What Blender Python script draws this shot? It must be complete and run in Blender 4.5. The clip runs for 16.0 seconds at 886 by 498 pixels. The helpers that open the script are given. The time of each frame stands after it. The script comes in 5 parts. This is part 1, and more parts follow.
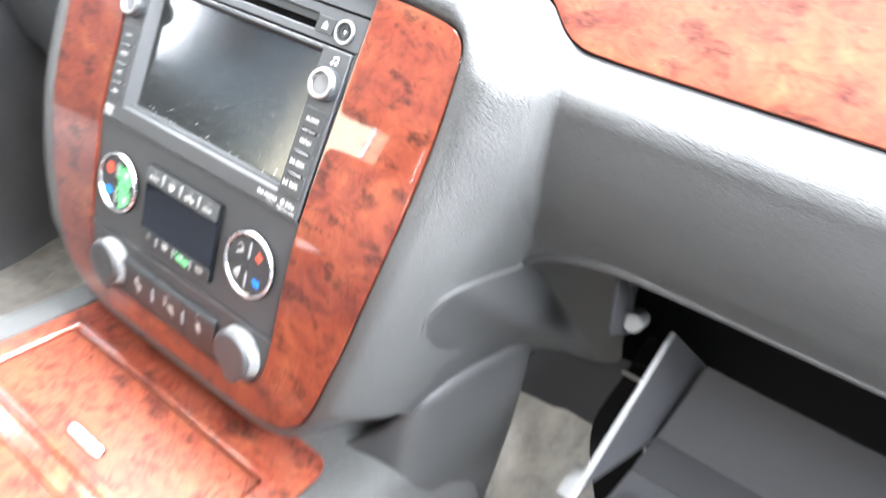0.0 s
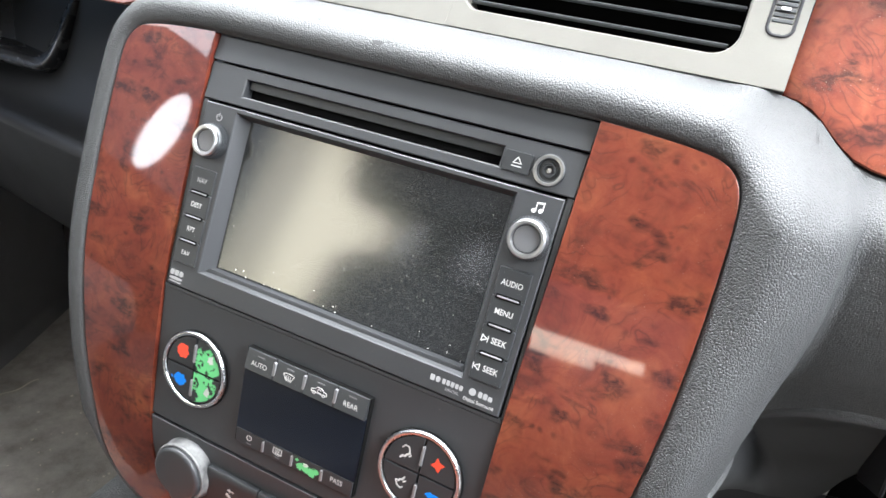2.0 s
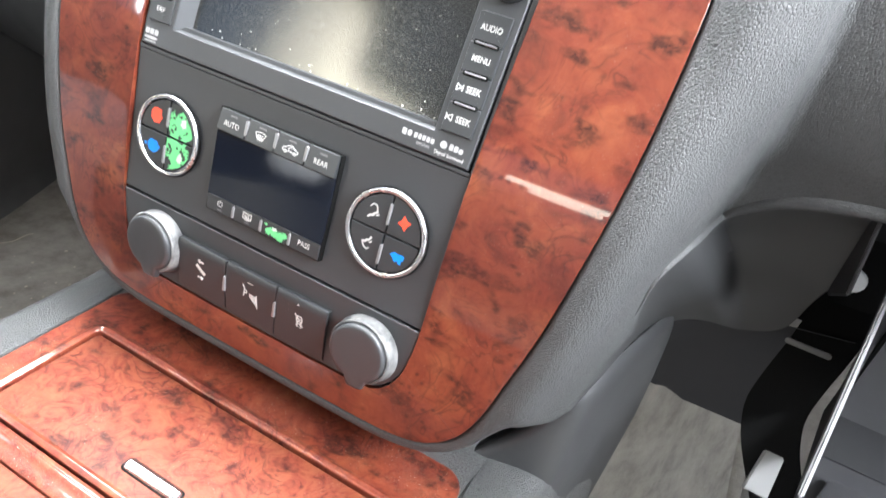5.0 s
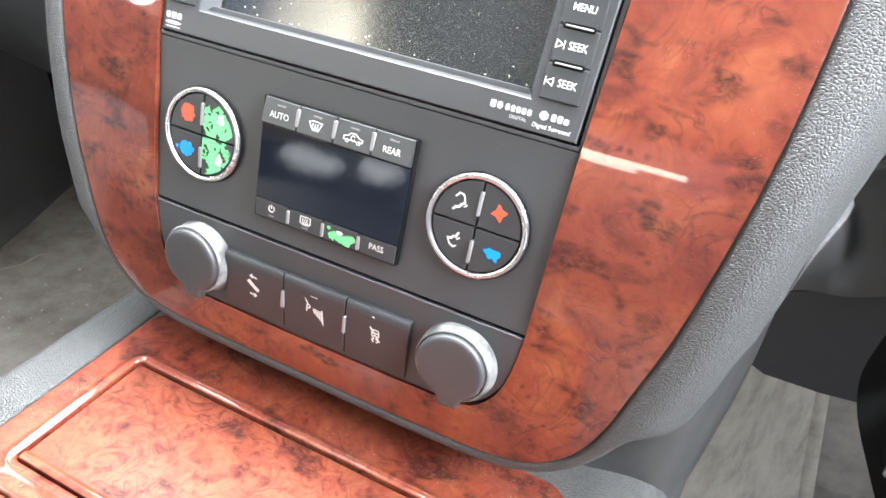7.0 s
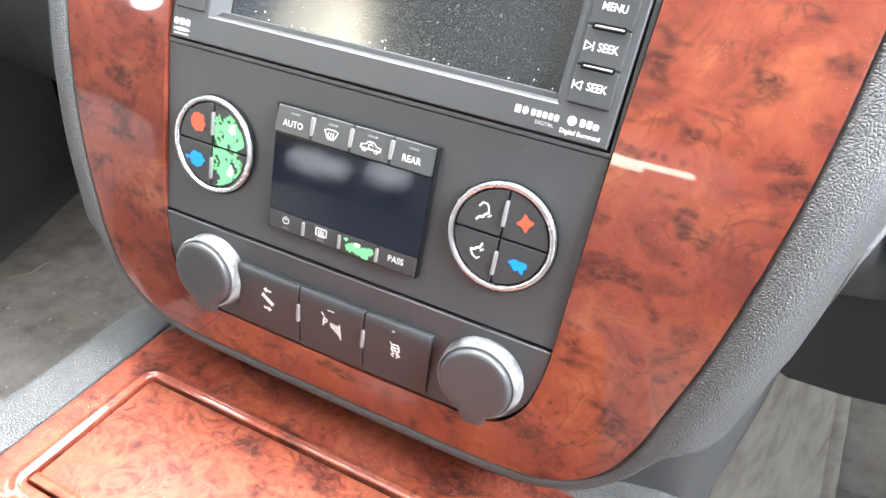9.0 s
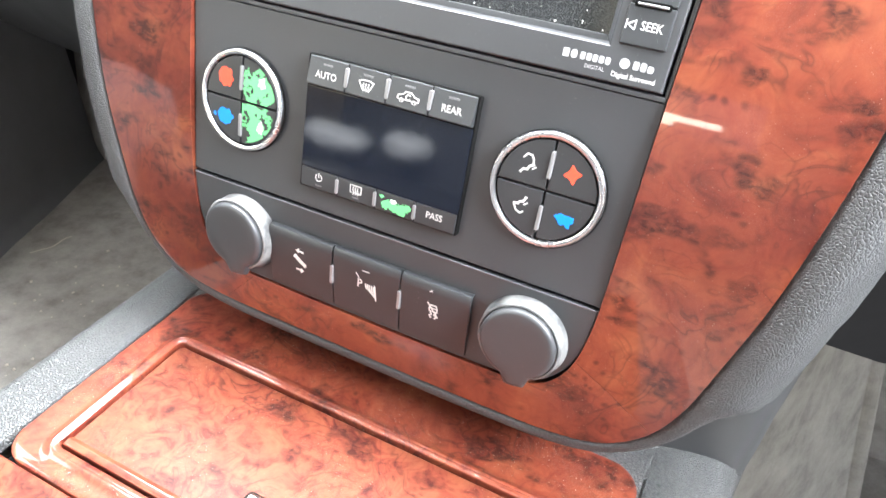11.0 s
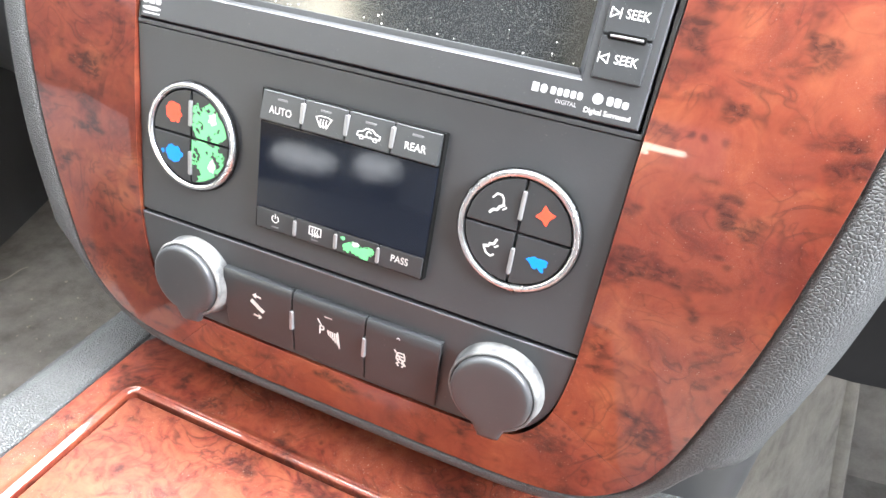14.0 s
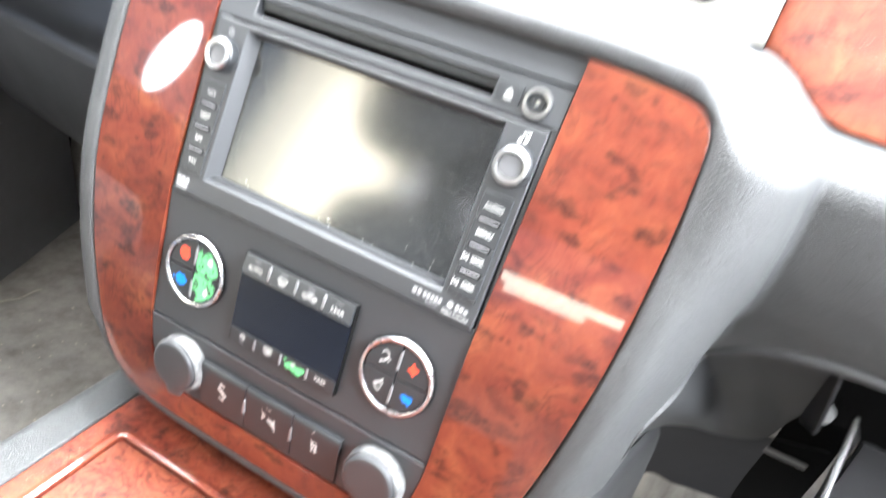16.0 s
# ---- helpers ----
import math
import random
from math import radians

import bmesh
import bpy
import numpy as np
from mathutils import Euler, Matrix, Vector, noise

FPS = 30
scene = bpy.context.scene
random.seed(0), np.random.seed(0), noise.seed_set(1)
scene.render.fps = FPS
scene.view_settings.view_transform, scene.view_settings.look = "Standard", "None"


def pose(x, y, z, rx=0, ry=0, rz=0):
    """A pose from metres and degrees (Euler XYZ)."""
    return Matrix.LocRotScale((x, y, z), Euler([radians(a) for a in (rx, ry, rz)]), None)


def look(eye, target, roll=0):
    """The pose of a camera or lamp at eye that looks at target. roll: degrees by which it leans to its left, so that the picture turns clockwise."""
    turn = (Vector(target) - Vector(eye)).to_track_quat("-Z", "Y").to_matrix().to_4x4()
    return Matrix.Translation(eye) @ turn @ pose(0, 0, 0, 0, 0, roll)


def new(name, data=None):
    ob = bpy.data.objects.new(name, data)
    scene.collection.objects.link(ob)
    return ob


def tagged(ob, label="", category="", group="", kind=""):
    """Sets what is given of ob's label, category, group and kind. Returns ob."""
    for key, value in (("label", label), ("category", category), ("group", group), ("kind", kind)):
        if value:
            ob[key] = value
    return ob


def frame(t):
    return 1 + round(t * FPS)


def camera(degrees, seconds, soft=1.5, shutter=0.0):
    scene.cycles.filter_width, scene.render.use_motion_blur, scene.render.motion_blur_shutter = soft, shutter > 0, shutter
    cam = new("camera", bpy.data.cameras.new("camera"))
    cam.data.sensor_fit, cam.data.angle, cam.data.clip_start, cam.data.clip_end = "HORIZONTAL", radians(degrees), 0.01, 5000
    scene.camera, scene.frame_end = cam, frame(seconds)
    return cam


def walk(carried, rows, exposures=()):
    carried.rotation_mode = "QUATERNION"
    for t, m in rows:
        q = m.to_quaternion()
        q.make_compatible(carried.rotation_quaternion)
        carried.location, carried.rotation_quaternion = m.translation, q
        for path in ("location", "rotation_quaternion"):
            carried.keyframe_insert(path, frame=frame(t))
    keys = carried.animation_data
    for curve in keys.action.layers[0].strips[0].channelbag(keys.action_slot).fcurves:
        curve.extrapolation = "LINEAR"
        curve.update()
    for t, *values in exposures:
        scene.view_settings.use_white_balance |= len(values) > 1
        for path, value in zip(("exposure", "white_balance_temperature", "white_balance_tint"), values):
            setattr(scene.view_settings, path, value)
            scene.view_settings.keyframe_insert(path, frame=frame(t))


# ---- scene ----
# The camera: a phone carried slowly in front of the dashboard's centre stack.
cam = camera(67.63, 16.0, shutter=0.5)
ROWS = [
    (0.0, 0.33947, -0.24156, 0.75709, 57.846, -8.702, 35.99),
    (0.5, 0.2121, -0.19746, 0.72298, 63.335, -10.036, 27.269),
    (1.0, 0.16286, -0.21618, 0.75264, 64.506, -7.008, 25.274),
    (1.5, 0.15489, -0.2211, 0.74892, 63.689, -6.887, 25.185),
    (2.0, 0.15472, -0.22818, 0.74798, 63.266, -6.781, 26.03),
    (2.5, 0.15785, -0.23271, 0.74754, 62.895, -6.372, 26.326),
    (3.0, 0.16087, -0.23459, 0.73667, 61.46, -6.653, 26.747),
    (3.5, 0.17228, -0.22545, 0.72311, 60.2, -6.714, 26.113),
    (4.0, 0.17747, -0.22692, 0.71683, 58.88, -7.335, 25.699),
    (4.5, 0.18789, -0.24386, 0.6979, 58.32, -9.241, 28.136),
    (5.0, 0.19233, -0.24622, 0.67766, 57.08, -10.023, 28.448),
    (7.5, 0.1349, -0.22156, 0.65089, 55.905, -5.294, 25.555),
    (8.0, 0.13599, -0.22066, 0.64995, 56.384, -5.75, 25.728),
    (10.5, 0.11801, -0.2138, 0.64428, 54.274, -2.944, 25.802),
    (11.0, 0.1193, -0.2186, 0.63607, 53.672, -3.76, 26.435),
    (11.5, 0.12026, -0.21519, 0.63248, 52.734, -3.896, 25.889),
    (12.0, 0.12282, -0.21472, 0.62324, 52.336, -4.422, 25.895),
    (12.5, 0.12279, -0.20988, 0.6269, 52.437, -3.924, 25.257),
    (13.0, 0.122, -0.2168, 0.61494, 51.891, -5.207, 25.809),
    (13.5, 0.1193, -0.20636, 0.61819, 52.941, -4.72, 24.706),
    (14.0, 0.11319, -0.19975, 0.63516, 55.237, -4.186, 23.908),
    (14.5, 0.11523, -0.20452, 0.62816, 53.683, -4.81, 24.671),
    (15.0, 0.11877, -0.21013, 0.62309, 52.598, -5.793, 25.46),
    (15.5, 0.14491, -0.22485, 0.66793, 54.037, -7.158, 27.553),
    (16.0, 0.17361, -0.24936, 0.74546, 59.02, -10.706, 28.329),
]
EXPOSURES = [(0.0, 0.6, 6150, 10), (0.5, 0.25, 6150, 10), (1.0, -0.3, 6150, 10), (1.5, -0.64, 6150, 10), (3.0, -0.58, 6150, 10), (3.5, -0.47, 6150, 10), (5.0, 0.0, 6150, 10), (7.5, 0.35, 6150, 10), (12.0, 0.44, 6150, 10), (15.0, 0.48, 6150, 10), (15.5, 0.56, 6150, 10), (16.0, 0.5, 6150, 10)]
walk(cam, [(t, pose(*row)) for t, *row in ROWS], EXPOSURES)

# ---- world and light: an overcast day, through the car's own windows, and a few added lamps ----
world = bpy.data.worlds.new("sky")
scene.world = world
world.use_nodes = True
wn = world.node_tree.nodes
sky = wn.new("ShaderNodeTexSky")
sky.sky_type, sky.sun_disc = "NISHITA", False
sky.sun_elevation, sky.sun_rotation = radians(50), radians(200)
world.node_tree.links.new(sky.outputs[0], wn["Background"].inputs[0])
wn["Background"].inputs[1].default_value = 0.12
sun_data = bpy.data.lights.new("sun", "SUN")
sun_data.energy, sun_data.angle, sun_data.color = 0.8, radians(15), (1.0, 0.96, 0.9)
new("sun", sun_data).matrix_world = pose(0, 0, 5, 40, 0, 20)


def area_lamp(name, eye, target, wide, high, watts, colour=(0.97, 0.985, 1.0), shape="RECTANGLE"):
    """An area lamp: daylight in a window's opening, or a lamp added to fill or be mirrored."""
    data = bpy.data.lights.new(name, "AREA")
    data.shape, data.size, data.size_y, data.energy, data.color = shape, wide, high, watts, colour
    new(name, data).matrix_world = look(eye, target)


area_lamp("windscreen_daylight", (0, 0.36, 1.235), (0, -0.24, 0.435), 1.5, 0.74, 262, (0.99, 1.0, 0.985))
area_lamp("passenger_window_daylight", (0.93, -0.12, 1.13), (0, -0.05, 0.6), 0.7, 0.34, 58)
# unseen fill lamp, added low down to brighten the passenger's carpet
area_lamp("footwell_fill", (0.93, 0.08, 0.3), (0.22, 0.2, 0.15), 0.6, 0.36, 2.8)
area_lamp("driver_front_window_daylight", (-0.93, -0.28, 1.13), (-0.2, -0.28, 0.75), 0.7, 0.26, 7)
# small added lamp, shaped to mirror as a blob in the left wood
area_lamp("lacquer_glint_lamp", (-0.93, -0.585, 0.815), (0, -0.585, 0.7), 0.075, 0.175, 0.85, shape="ELLIPSE")
# two overlapping lamps, added to give the screen its warm graded reflection
area_lamp("screen_glow_wide", (-0.94, -1.565, 0.915), (0, -1.565, 0.915), 0.93, 0.83, 15, (1.0, 0.9, 0.66))
area_lamp("screen_glow_core", (-0.93, -1.6, 0.95), (0, -1.6, 0.95), 0.6, 0.62, 10, (1.0, 0.9, 0.66))
# narrow strips in the rear opening, added to mirror as a stepped streak in the wood
area_lamp("rear_window_daylight", (0.07, -2.55, 1.06), (0.31, 0, 0.7), 0.72, 0.055, 2.2, (1.0, 0.88, 0.7))
area_lamp("rear_window_lower_daylight", (0.02, -2.55, 1.008), (0.26, 0, 0.65), 0.4, 0.05, 1.0, (1.0, 0.88, 0.7))

# ---- materials ----


def material(name, colour, rough=0.5, metal=0.0, spec=0.5, coat=0.0):
    m = bpy.data.materials.new(name)
    m.use_nodes = True
    b = m.node_tree.nodes["Principled BSDF"]
    b.inputs["Base Color"].default_value = (*colour, 1)
    b.inputs["Roughness"].default_value = rough
    b.inputs["Metallic"].default_value = metal
    b.inputs["Specular IOR Level"].default_value = spec
    b.inputs["Coat Weight"].default_value = coat
    b.inputs["Coat Roughness"].default_value = 0.04
    return m


class Nodes:
    """Short hand for wiring one material."""

    def __init__(self, m):
        self.t, self.n, self.l = m.node_tree, m.node_tree.nodes, m.node_tree.links
        self.b = self.n["Principled BSDF"]
        self.co = self.n.new("ShaderNodeTexCoord").outputs["Object"]

    def add(self, kind, **values):
        node = self.n.new(kind)
        for key, value in values.items():
            node.inputs[key].default_value = value
        return node

    def noise(self, scale, detail=4.0, rough=0.55, distort=0.0, vector=None):
        node = self.add("ShaderNodeTexNoise", Scale=scale, Detail=detail, Roughness=rough, Distortion=distort)
        self.l.new(vector or self.co, node.inputs["Vector"])
        return node.outputs["Fac"]

    def voronoi(self, scale, feature="F1", vector=None):
        node = self.n.new("ShaderNodeTexVoronoi")
        node.feature = feature
        node.inputs["Scale"].default_value = scale
        self.l.new(vector or self.co, node.inputs["Vector"])
        return node.outputs["Distance"]

    def ramp(self, value, *stops):
        node = self.n.new("ShaderNodeValToRGB")
        while len(node.color_ramp.elements) < len(stops):
            node.color_ramp.elements.new(0.5)
        for element, (at, colour) in zip(node.color_ramp.elements, stops):
            element.position = at
            element.color = (*colour, 1) if not isinstance(colour, float) else (colour, colour, colour, 1)
        self.l.new(value, node.inputs[0])
        return node.outputs[0]

    def mix(self, fac, a, b, mode="MIX"):
        node = self.n.new("ShaderNodeMix")
        node.data_type, node.blend_type = "RGBA", mode
        for socket, value in ((node.inputs[0], fac), (node.inputs[6], a), (node.inputs[7], b)):
            if isinstance(value, (int, float)):
                socket.default_value = value
            elif isinstance(value, tuple):
                socket.default_value = (*value, 1)
            else:
                self.l.new(value, socket)
        return node.outputs[2]

    def math(self, op, a, b=0.0, c=0.0):
        node = self.n.new("ShaderNodeMath")
        node.operation = op
        for socket, value in zip(node.inputs, (a, b, c)):
            if isinstance(value, (int, float)):
                socket.default_value = value
            else:
                self.l.new(value, socket)
        return node.outputs[0]

    def bump(self, height, strength, distance=0.001, under=None):
        node = self.add("ShaderNodeBump", Strength=strength, Distance=distance)
        self.l.new(height, node.inputs["Height"])
        if under:
            self.l.new(under, node.inputs["Normal"])
        self.l.new(node.outputs[0], self.b.inputs["Normal"])
        return node.outputs[0]

    def to(self, name, value):
        self.l.new(value, self.b.inputs[name])


def dusty(m, base, dust=(0.42, 0.4, 0.37), amount=0.25, rough=(0.4, 0.6), grain=900.0):
    """A plain moulded surface with fine texture, cloudy sheen and specks of dust."""
    k = Nodes(m)
    cloud = k.noise(22.0, 5.0, 0.6)
    speck = k.ramp(k.noise(1300.0, 2.0, 0.7), (0.69, 0.0), (0.76, 1.0))
    patchy = k.ramp(k.noise(60.0, 3.0), (0.45, 0.0), (0.7, 1.0))
    k.to("Base Color", k.mix(k.math("MULTIPLY", k.math("MULTIPLY", speck, patchy), amount), k.mix(cloud, tuple(c * 0.8 for c in base), tuple(c * 1.2 for c in base)), dust))
    k.to("Roughness", k.math("MULTIPLY_ADD", cloud, rough[1] - rough[0], rough[0]))
    k.bump(k.noise(grain, 2.0), 0.12, 0.0003)
    return m


def burl(name, shift, gloss=0.03, curl=0.3, lift=(1.0, 1.0, 1.0), dusty_share=0.4):
    """Lacquered burl wood: red-brown clouds, soft smudges full of small eyes, thin curls, under a clear coat."""
    m = material(name, (0.25, 0.05, 0.02), 0.4, 0.0, 0.12, 1.0)
    k = Nodes(m)
    place = k.n.new("ShaderNodeVectorMath")
    place.operation = "MULTIPLY_ADD"
    place.inputs[1].default_value = (1.3, 1.3, 1.3)
    place.inputs[2].default_value = shift
    k.l.new(k.co, place.inputs[0])
    at = place.outputs[0]
    bend = k.add("ShaderNodeTexNoise", Scale=24.0, Detail=2.0)
    k.l.new(at, bend.inputs["Vector"])
    pull = k.n.new("ShaderNodeVectorMath")
    pull.operation = "MULTIPLY_ADD"
    pull.inputs[1].default_value = (0.022, 0.022, 0.022)
    k.l.new(bend.outputs["Color"], pull.inputs[0])
    k.l.new(at, pull.inputs[2])
    swirl = pull.outputs[0]
    wide = k.n.new("ShaderNodeMapping")
    wide.inputs["Scale"].default_value = (0.78, 1.0, 1.3)
    k.l.new(at, wide.inputs["Vector"])
    wide = wide.outputs[0]
    cloud = k.noise(30.0, 5.0, 0.58, 0.5, swirl)
    fine = k.noise(64.0, 5.0, 0.6, 1.7, swirl)
    warm = k.ramp(cloud, (0.3, (0.085, 0.0135, 0.0095)), (0.44, (0.148, 0.0255, 0.0145)), (0.57, (0.195, 0.039, 0.0185)), (0.72, (0.255, 0.07, 0.029)))
    steps = k.math("FRACT", k.math("MULTIPLY", k.noise(19.0, 3.0, 0.5, 1.5, swirl), 9.0))
    flame = k.ramp(steps, (0.0, 0.0), (0.1, 0.75), (0.4, 1.0), (0.8, 0.9), (1.0, 0.15))
    figure = k.mix(curl, warm, k.ramp(fine, (0.34, (0.054, 0.01265, 0.01105)), (0.42, (0.1395, 0.0352, 0.02015)), (0.55, (0.1935, 0.0616, 0.02925)), (0.75, (0.2295, 0.0836, 0.039))), "MIX")
    smudge = k.ramp(k.noise(52.0, 2.0, 0.45, 0.15, wide), (0.54, 0.0), (0.66, 1.0))
    crumb = k.ramp(k.noise(230.0, 3.0, 0.6, 0.5, wide), (0.38, 0.38), (0.6, 1.0))
    rings = k.ramp(k.math("ABSOLUTE", k.math("SUBTRACT", k.noise(46.0, 2.5, 0.5, 1.1, at), 0.5)), (0.0, 1.0), (0.03, 0.0))
    rings = k.math("MULTIPLY", rings, k.ramp(k.noise(23.0, 2.0, 0.5, 0.0, at), (0.5, 0.0), (0.62, 0.32)))
    eyes = k.math("MULTIPLY", k.ramp(k.voronoi(120.0, "F1", swirl), (0.1, 0.95), (0.3, 0.0)), k.ramp(k.noise(31.0, 2.0, 0.5, 0.0, wide), (0.5, 0.0), (0.62, 1.0)))
    dark = k.math("MAXIMUM", k.math("MULTIPLY", smudge, crumb), k.math("MAXIMUM", rings, k.math("MULTIPLY", eyes, 0.7)))
    wood = k.mix(k.math("MULTIPLY", dark, 0.86), figure, (0.026, 0.007, 0.006))
    curls = k.math("MULTIPLY", k.math("SUBTRACT", 1.0, flame), k.ramp(k.noise(28.0, 2.0, 0.5, 0.0, wide), (0.44, 0.05), (0.6, 0.6 + 0.4 * curl)))
    wood = k.mix(k.math("MULTIPLY", curls, 0.8), wood, (0.032, 0.009, 0.008))
    wood = k.mix(1.0, wood, lift, "MULTIPLY")
    zone = k.ramp(k.noise(26.0, 3.0, 0.6, 0.0, at), (0.44, 0.0), (0.64, 1.0))
    dots = k.math("MULTIPLY", k.ramp(k.voronoi(520.0, "F1", at), (0.1, 1.0), (0.17, 0.0)), k.ramp(k.noise(330.0, 1.0, 0.5, 0.0, at), (0.52, 0.0), (0.58, 1.0)))
    film = k.math("MULTIPLY", k.ramp(k.noise(1700.0, 2.0, 0.7, 0.0, at), (0.5, 0.0), (0.75, 1.0)), 0.2)
    dust = k.math("MULTIPLY", k.math("MAXIMUM", dots, film), zone)
    k.to("Base Color", k.mix(k.math("MULTIPLY", dust, dusty_share), wood, (0.5, 0.42, 0.34)))
    k.to("Roughness", k.math("MULTIPLY_ADD", cloud, 0.15, 0.33))
    k.to("Coat Roughness", k.math("MULTIPLY_ADD", k.noise(50.0, 4.0), 0.05, gloss - 0.015))
    k.bump(k.noise(12.0, 2.0), 0.05, 0.002)
    return m


def leather(name, base, cell=420.0, depth=0.55, rough=0.46, dark=0.8):
    """Moulded leather grain: pebbles parted by fine creases."""
    m = material(name, base, rough)
    k = Nodes(m)
    warp = k.add("ShaderNodeTexNoise", Scale=500.0, Detail=2.0)
    k.l.new(k.co, warp.inputs["Vector"])
    pull = k.n.new("ShaderNodeVectorMath")
    pull.operation = "MULTIPLY_ADD"
    pull.inputs[1].default_value = (0.0009, 0.0009, 0.0009)
    k.l.new(warp.outputs["Color"], pull.inputs[0])
    k.l.new(k.co, pull.inputs[2])
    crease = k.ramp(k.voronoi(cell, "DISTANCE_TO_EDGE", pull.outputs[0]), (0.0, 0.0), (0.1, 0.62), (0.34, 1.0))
    pores = k.noise(1600.0, 2.0)
    cloud = k.noise(18.0, 4.0, 0.6)
    shade = k.mix(cloud, tuple(c * 0.86 for c in base), tuple(c * 1.14 for c in base))
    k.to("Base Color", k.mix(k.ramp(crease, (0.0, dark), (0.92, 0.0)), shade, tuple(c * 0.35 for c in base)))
    k.to("Roughness", k.math("MULTIPLY_ADD", cloud, 0.16, rough - 0.08))
    k.bump(k.math("MULTIPLY_ADD", pores, 0.1, crease), depth, 0.0007)
    return m


def carpet(name, base):
    m = material(name, base, 0.95, 0.0, 0.1)
    k = Nodes(m)
    fibre = k.noise(700.0, 3.0, 0.8)
    blot = k.noise(26.0, 6.0, 0.65)
    dirt = k.ramp(blot, (0.3, tuple(c * 0.68 for c in base)), (0.5, base), (0.72, tuple(min(1.0, c * 1.25) for c in base)))
    k.to("Base Color", k.mix(0.3, dirt, k.mix(fibre, (0.02, 0.02, 0.02), (0.5, 0.48, 0.44)), "OVERLAY"))
    k.bump(fibre, 0.8, 0.003)
    return m


WOOD = burl("burl_wood", (0.0, 0.0, 0.0), 0.03, 0.16, (0.77, 0.8, 0.8), 0.15)
WOOD_FOOT = burl("burl_wood_foot", (0.0, 0.0, 0.0), 0.22, 0.16, (0.77, 0.8, 0.8), 0.3)
WOOD_STRIP = burl("burl_wood_strip", (0.7, 0.31, 0.2), 0.2, 0.25, (0.95, 0.95, 0.95), 0.5)
WOOD_LID = burl("burl_wood_lid", (0.4, 0.11, 0.2), 0.3, 0.7, (0.74, 0.68, 0.72), 0.25)
WOOD_LID.node_tree.nodes["Principled BSDF"].inputs["Coat Weight"].default_value = 0.12
WOOD_LID.node_tree.nodes["Principled BSDF"].inputs["Specular IOR Level"].default_value = 0.04
WOOD_LIP = burl("burl_wood_lip", (0.4, 0.11, 0.2), 0.05, 0.4, (1.0, 1.0, 1.0), 0.3)
WOOD_FRAME = burl("burl_wood_frame", (0.2, 0.5, 0.1), 0.05, 0.4, (1.0, 0.94, 1.0), 0.8)
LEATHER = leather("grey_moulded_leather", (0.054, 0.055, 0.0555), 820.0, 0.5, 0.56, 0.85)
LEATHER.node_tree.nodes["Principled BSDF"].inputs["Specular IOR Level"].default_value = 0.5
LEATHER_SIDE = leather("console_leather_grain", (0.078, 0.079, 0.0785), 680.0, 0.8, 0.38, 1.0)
PLASTIC = dusty(material("black_face_plastic", (0.033, 0.0345, 0.037), 0.5), (0.033, 0.0345, 0.037))
PLASTIC_SWITCH = dusty(material("black_switch_plastic", (0.023, 0.025, 0.027), 0.5), (0.023, 0.025, 0.027), rough=(0.36, 0.55))
PLASTIC_DARK = dusty(material("dark_lower_trim", (0.024, 0.024, 0.026), 0.6), (0.024, 0.024, 0.026), amount=0.1, rough=(0.6, 0.75))
PLASTIC_GREY = dusty(material("worn_grey_plastic", (0.12, 0.12, 0.125), 0.45), (0.12, 0.12, 0.125), rough=(0.3, 0.5))
PLASTIC_DARK.node_tree.nodes["Principled BSDF"].inputs["Specular IOR Level"].default_value = 0.2
BIN = dusty(material("dark_grey_bin_plastic", (0.036, 0.036, 0.039), 0.45), (0.036, 0.036, 0.039), rough=(0.35, 0.5))
# near-black that stands in for shade in gaps and hollows
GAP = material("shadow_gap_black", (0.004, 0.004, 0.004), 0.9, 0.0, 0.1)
CHROME = dusty(material("worn_chrome", (0.75, 0.75, 0.76), 0.2, 1.0), (0.72, 0.72, 0.74), amount=0.4, rough=(0.16, 0.36), grain=500.0)
BAR = dusty(material("satin_silver_bar", (0.25, 0.25, 0.255), 0.4, 0.5), (0.25, 0.25, 0.255), amount=0.3, rough=(0.35, 0.5))
KNOB_METAL = dusty(material("dull_metal", (0.4, 0.4, 0.4), 0.3, 1.0), (0.4, 0.4, 0.405), amount=0.4, rough=(0.25, 0.42), grain=500.0)
SILVER = dusty(material("silver_paint", (0.12, 0.114, 0.1), 0.5, 0.2), (0.12, 0.114, 0.1), amount=0.2, rough=(0.36, 0.5))
GLASS = dusty(material("dark_screen_glass", (0.012, 0.013, 0.014), 0.1), (0.014, 0.015, 0.015), dust=(0.5, 0.5, 0.46), amount=0.3, rough=(0.11, 0.16), grain=60.0)
GLASS.node_tree.nodes["Principled BSDF"].inputs["Specular IOR Level"].default_value = 1.0
k = Nodes(GLASS)
film = k.ramp(k.noise(2300.0, 2.0, 0.6), (0.56, 0.0), (0.66, 1.0))
grit = k.ramp(k.noise(700.0, 2.0, 0.6), (0.71, 0.0), (0.74, 1.0))
k.to("Base Color", k.mix(k.math("MAXIMUM", k.math("MULTIPLY", film, 0.11), k.math("MULTIPLY", grit, 0.36)), (0.012, 0.013, 0.014), (0.5, 0.5, 0.46)))
LCD = dusty(material("dark_display", (0.006, 0.008, 0.013), 0.14), (0.006, 0.008, 0.014), amount=0.15, rough=(0.05, 0.09), grain=60.0)
LCD.node_tree.nodes["Principled BSDF"].inputs["Specular IOR Level"].default_value = 0.5
PRINT = material("white_print", (0.54, 0.54, 0.52), 0.6)
PRINT_DIM = material("worn_grey_print", (0.33, 0.33, 0.33), 0.6)
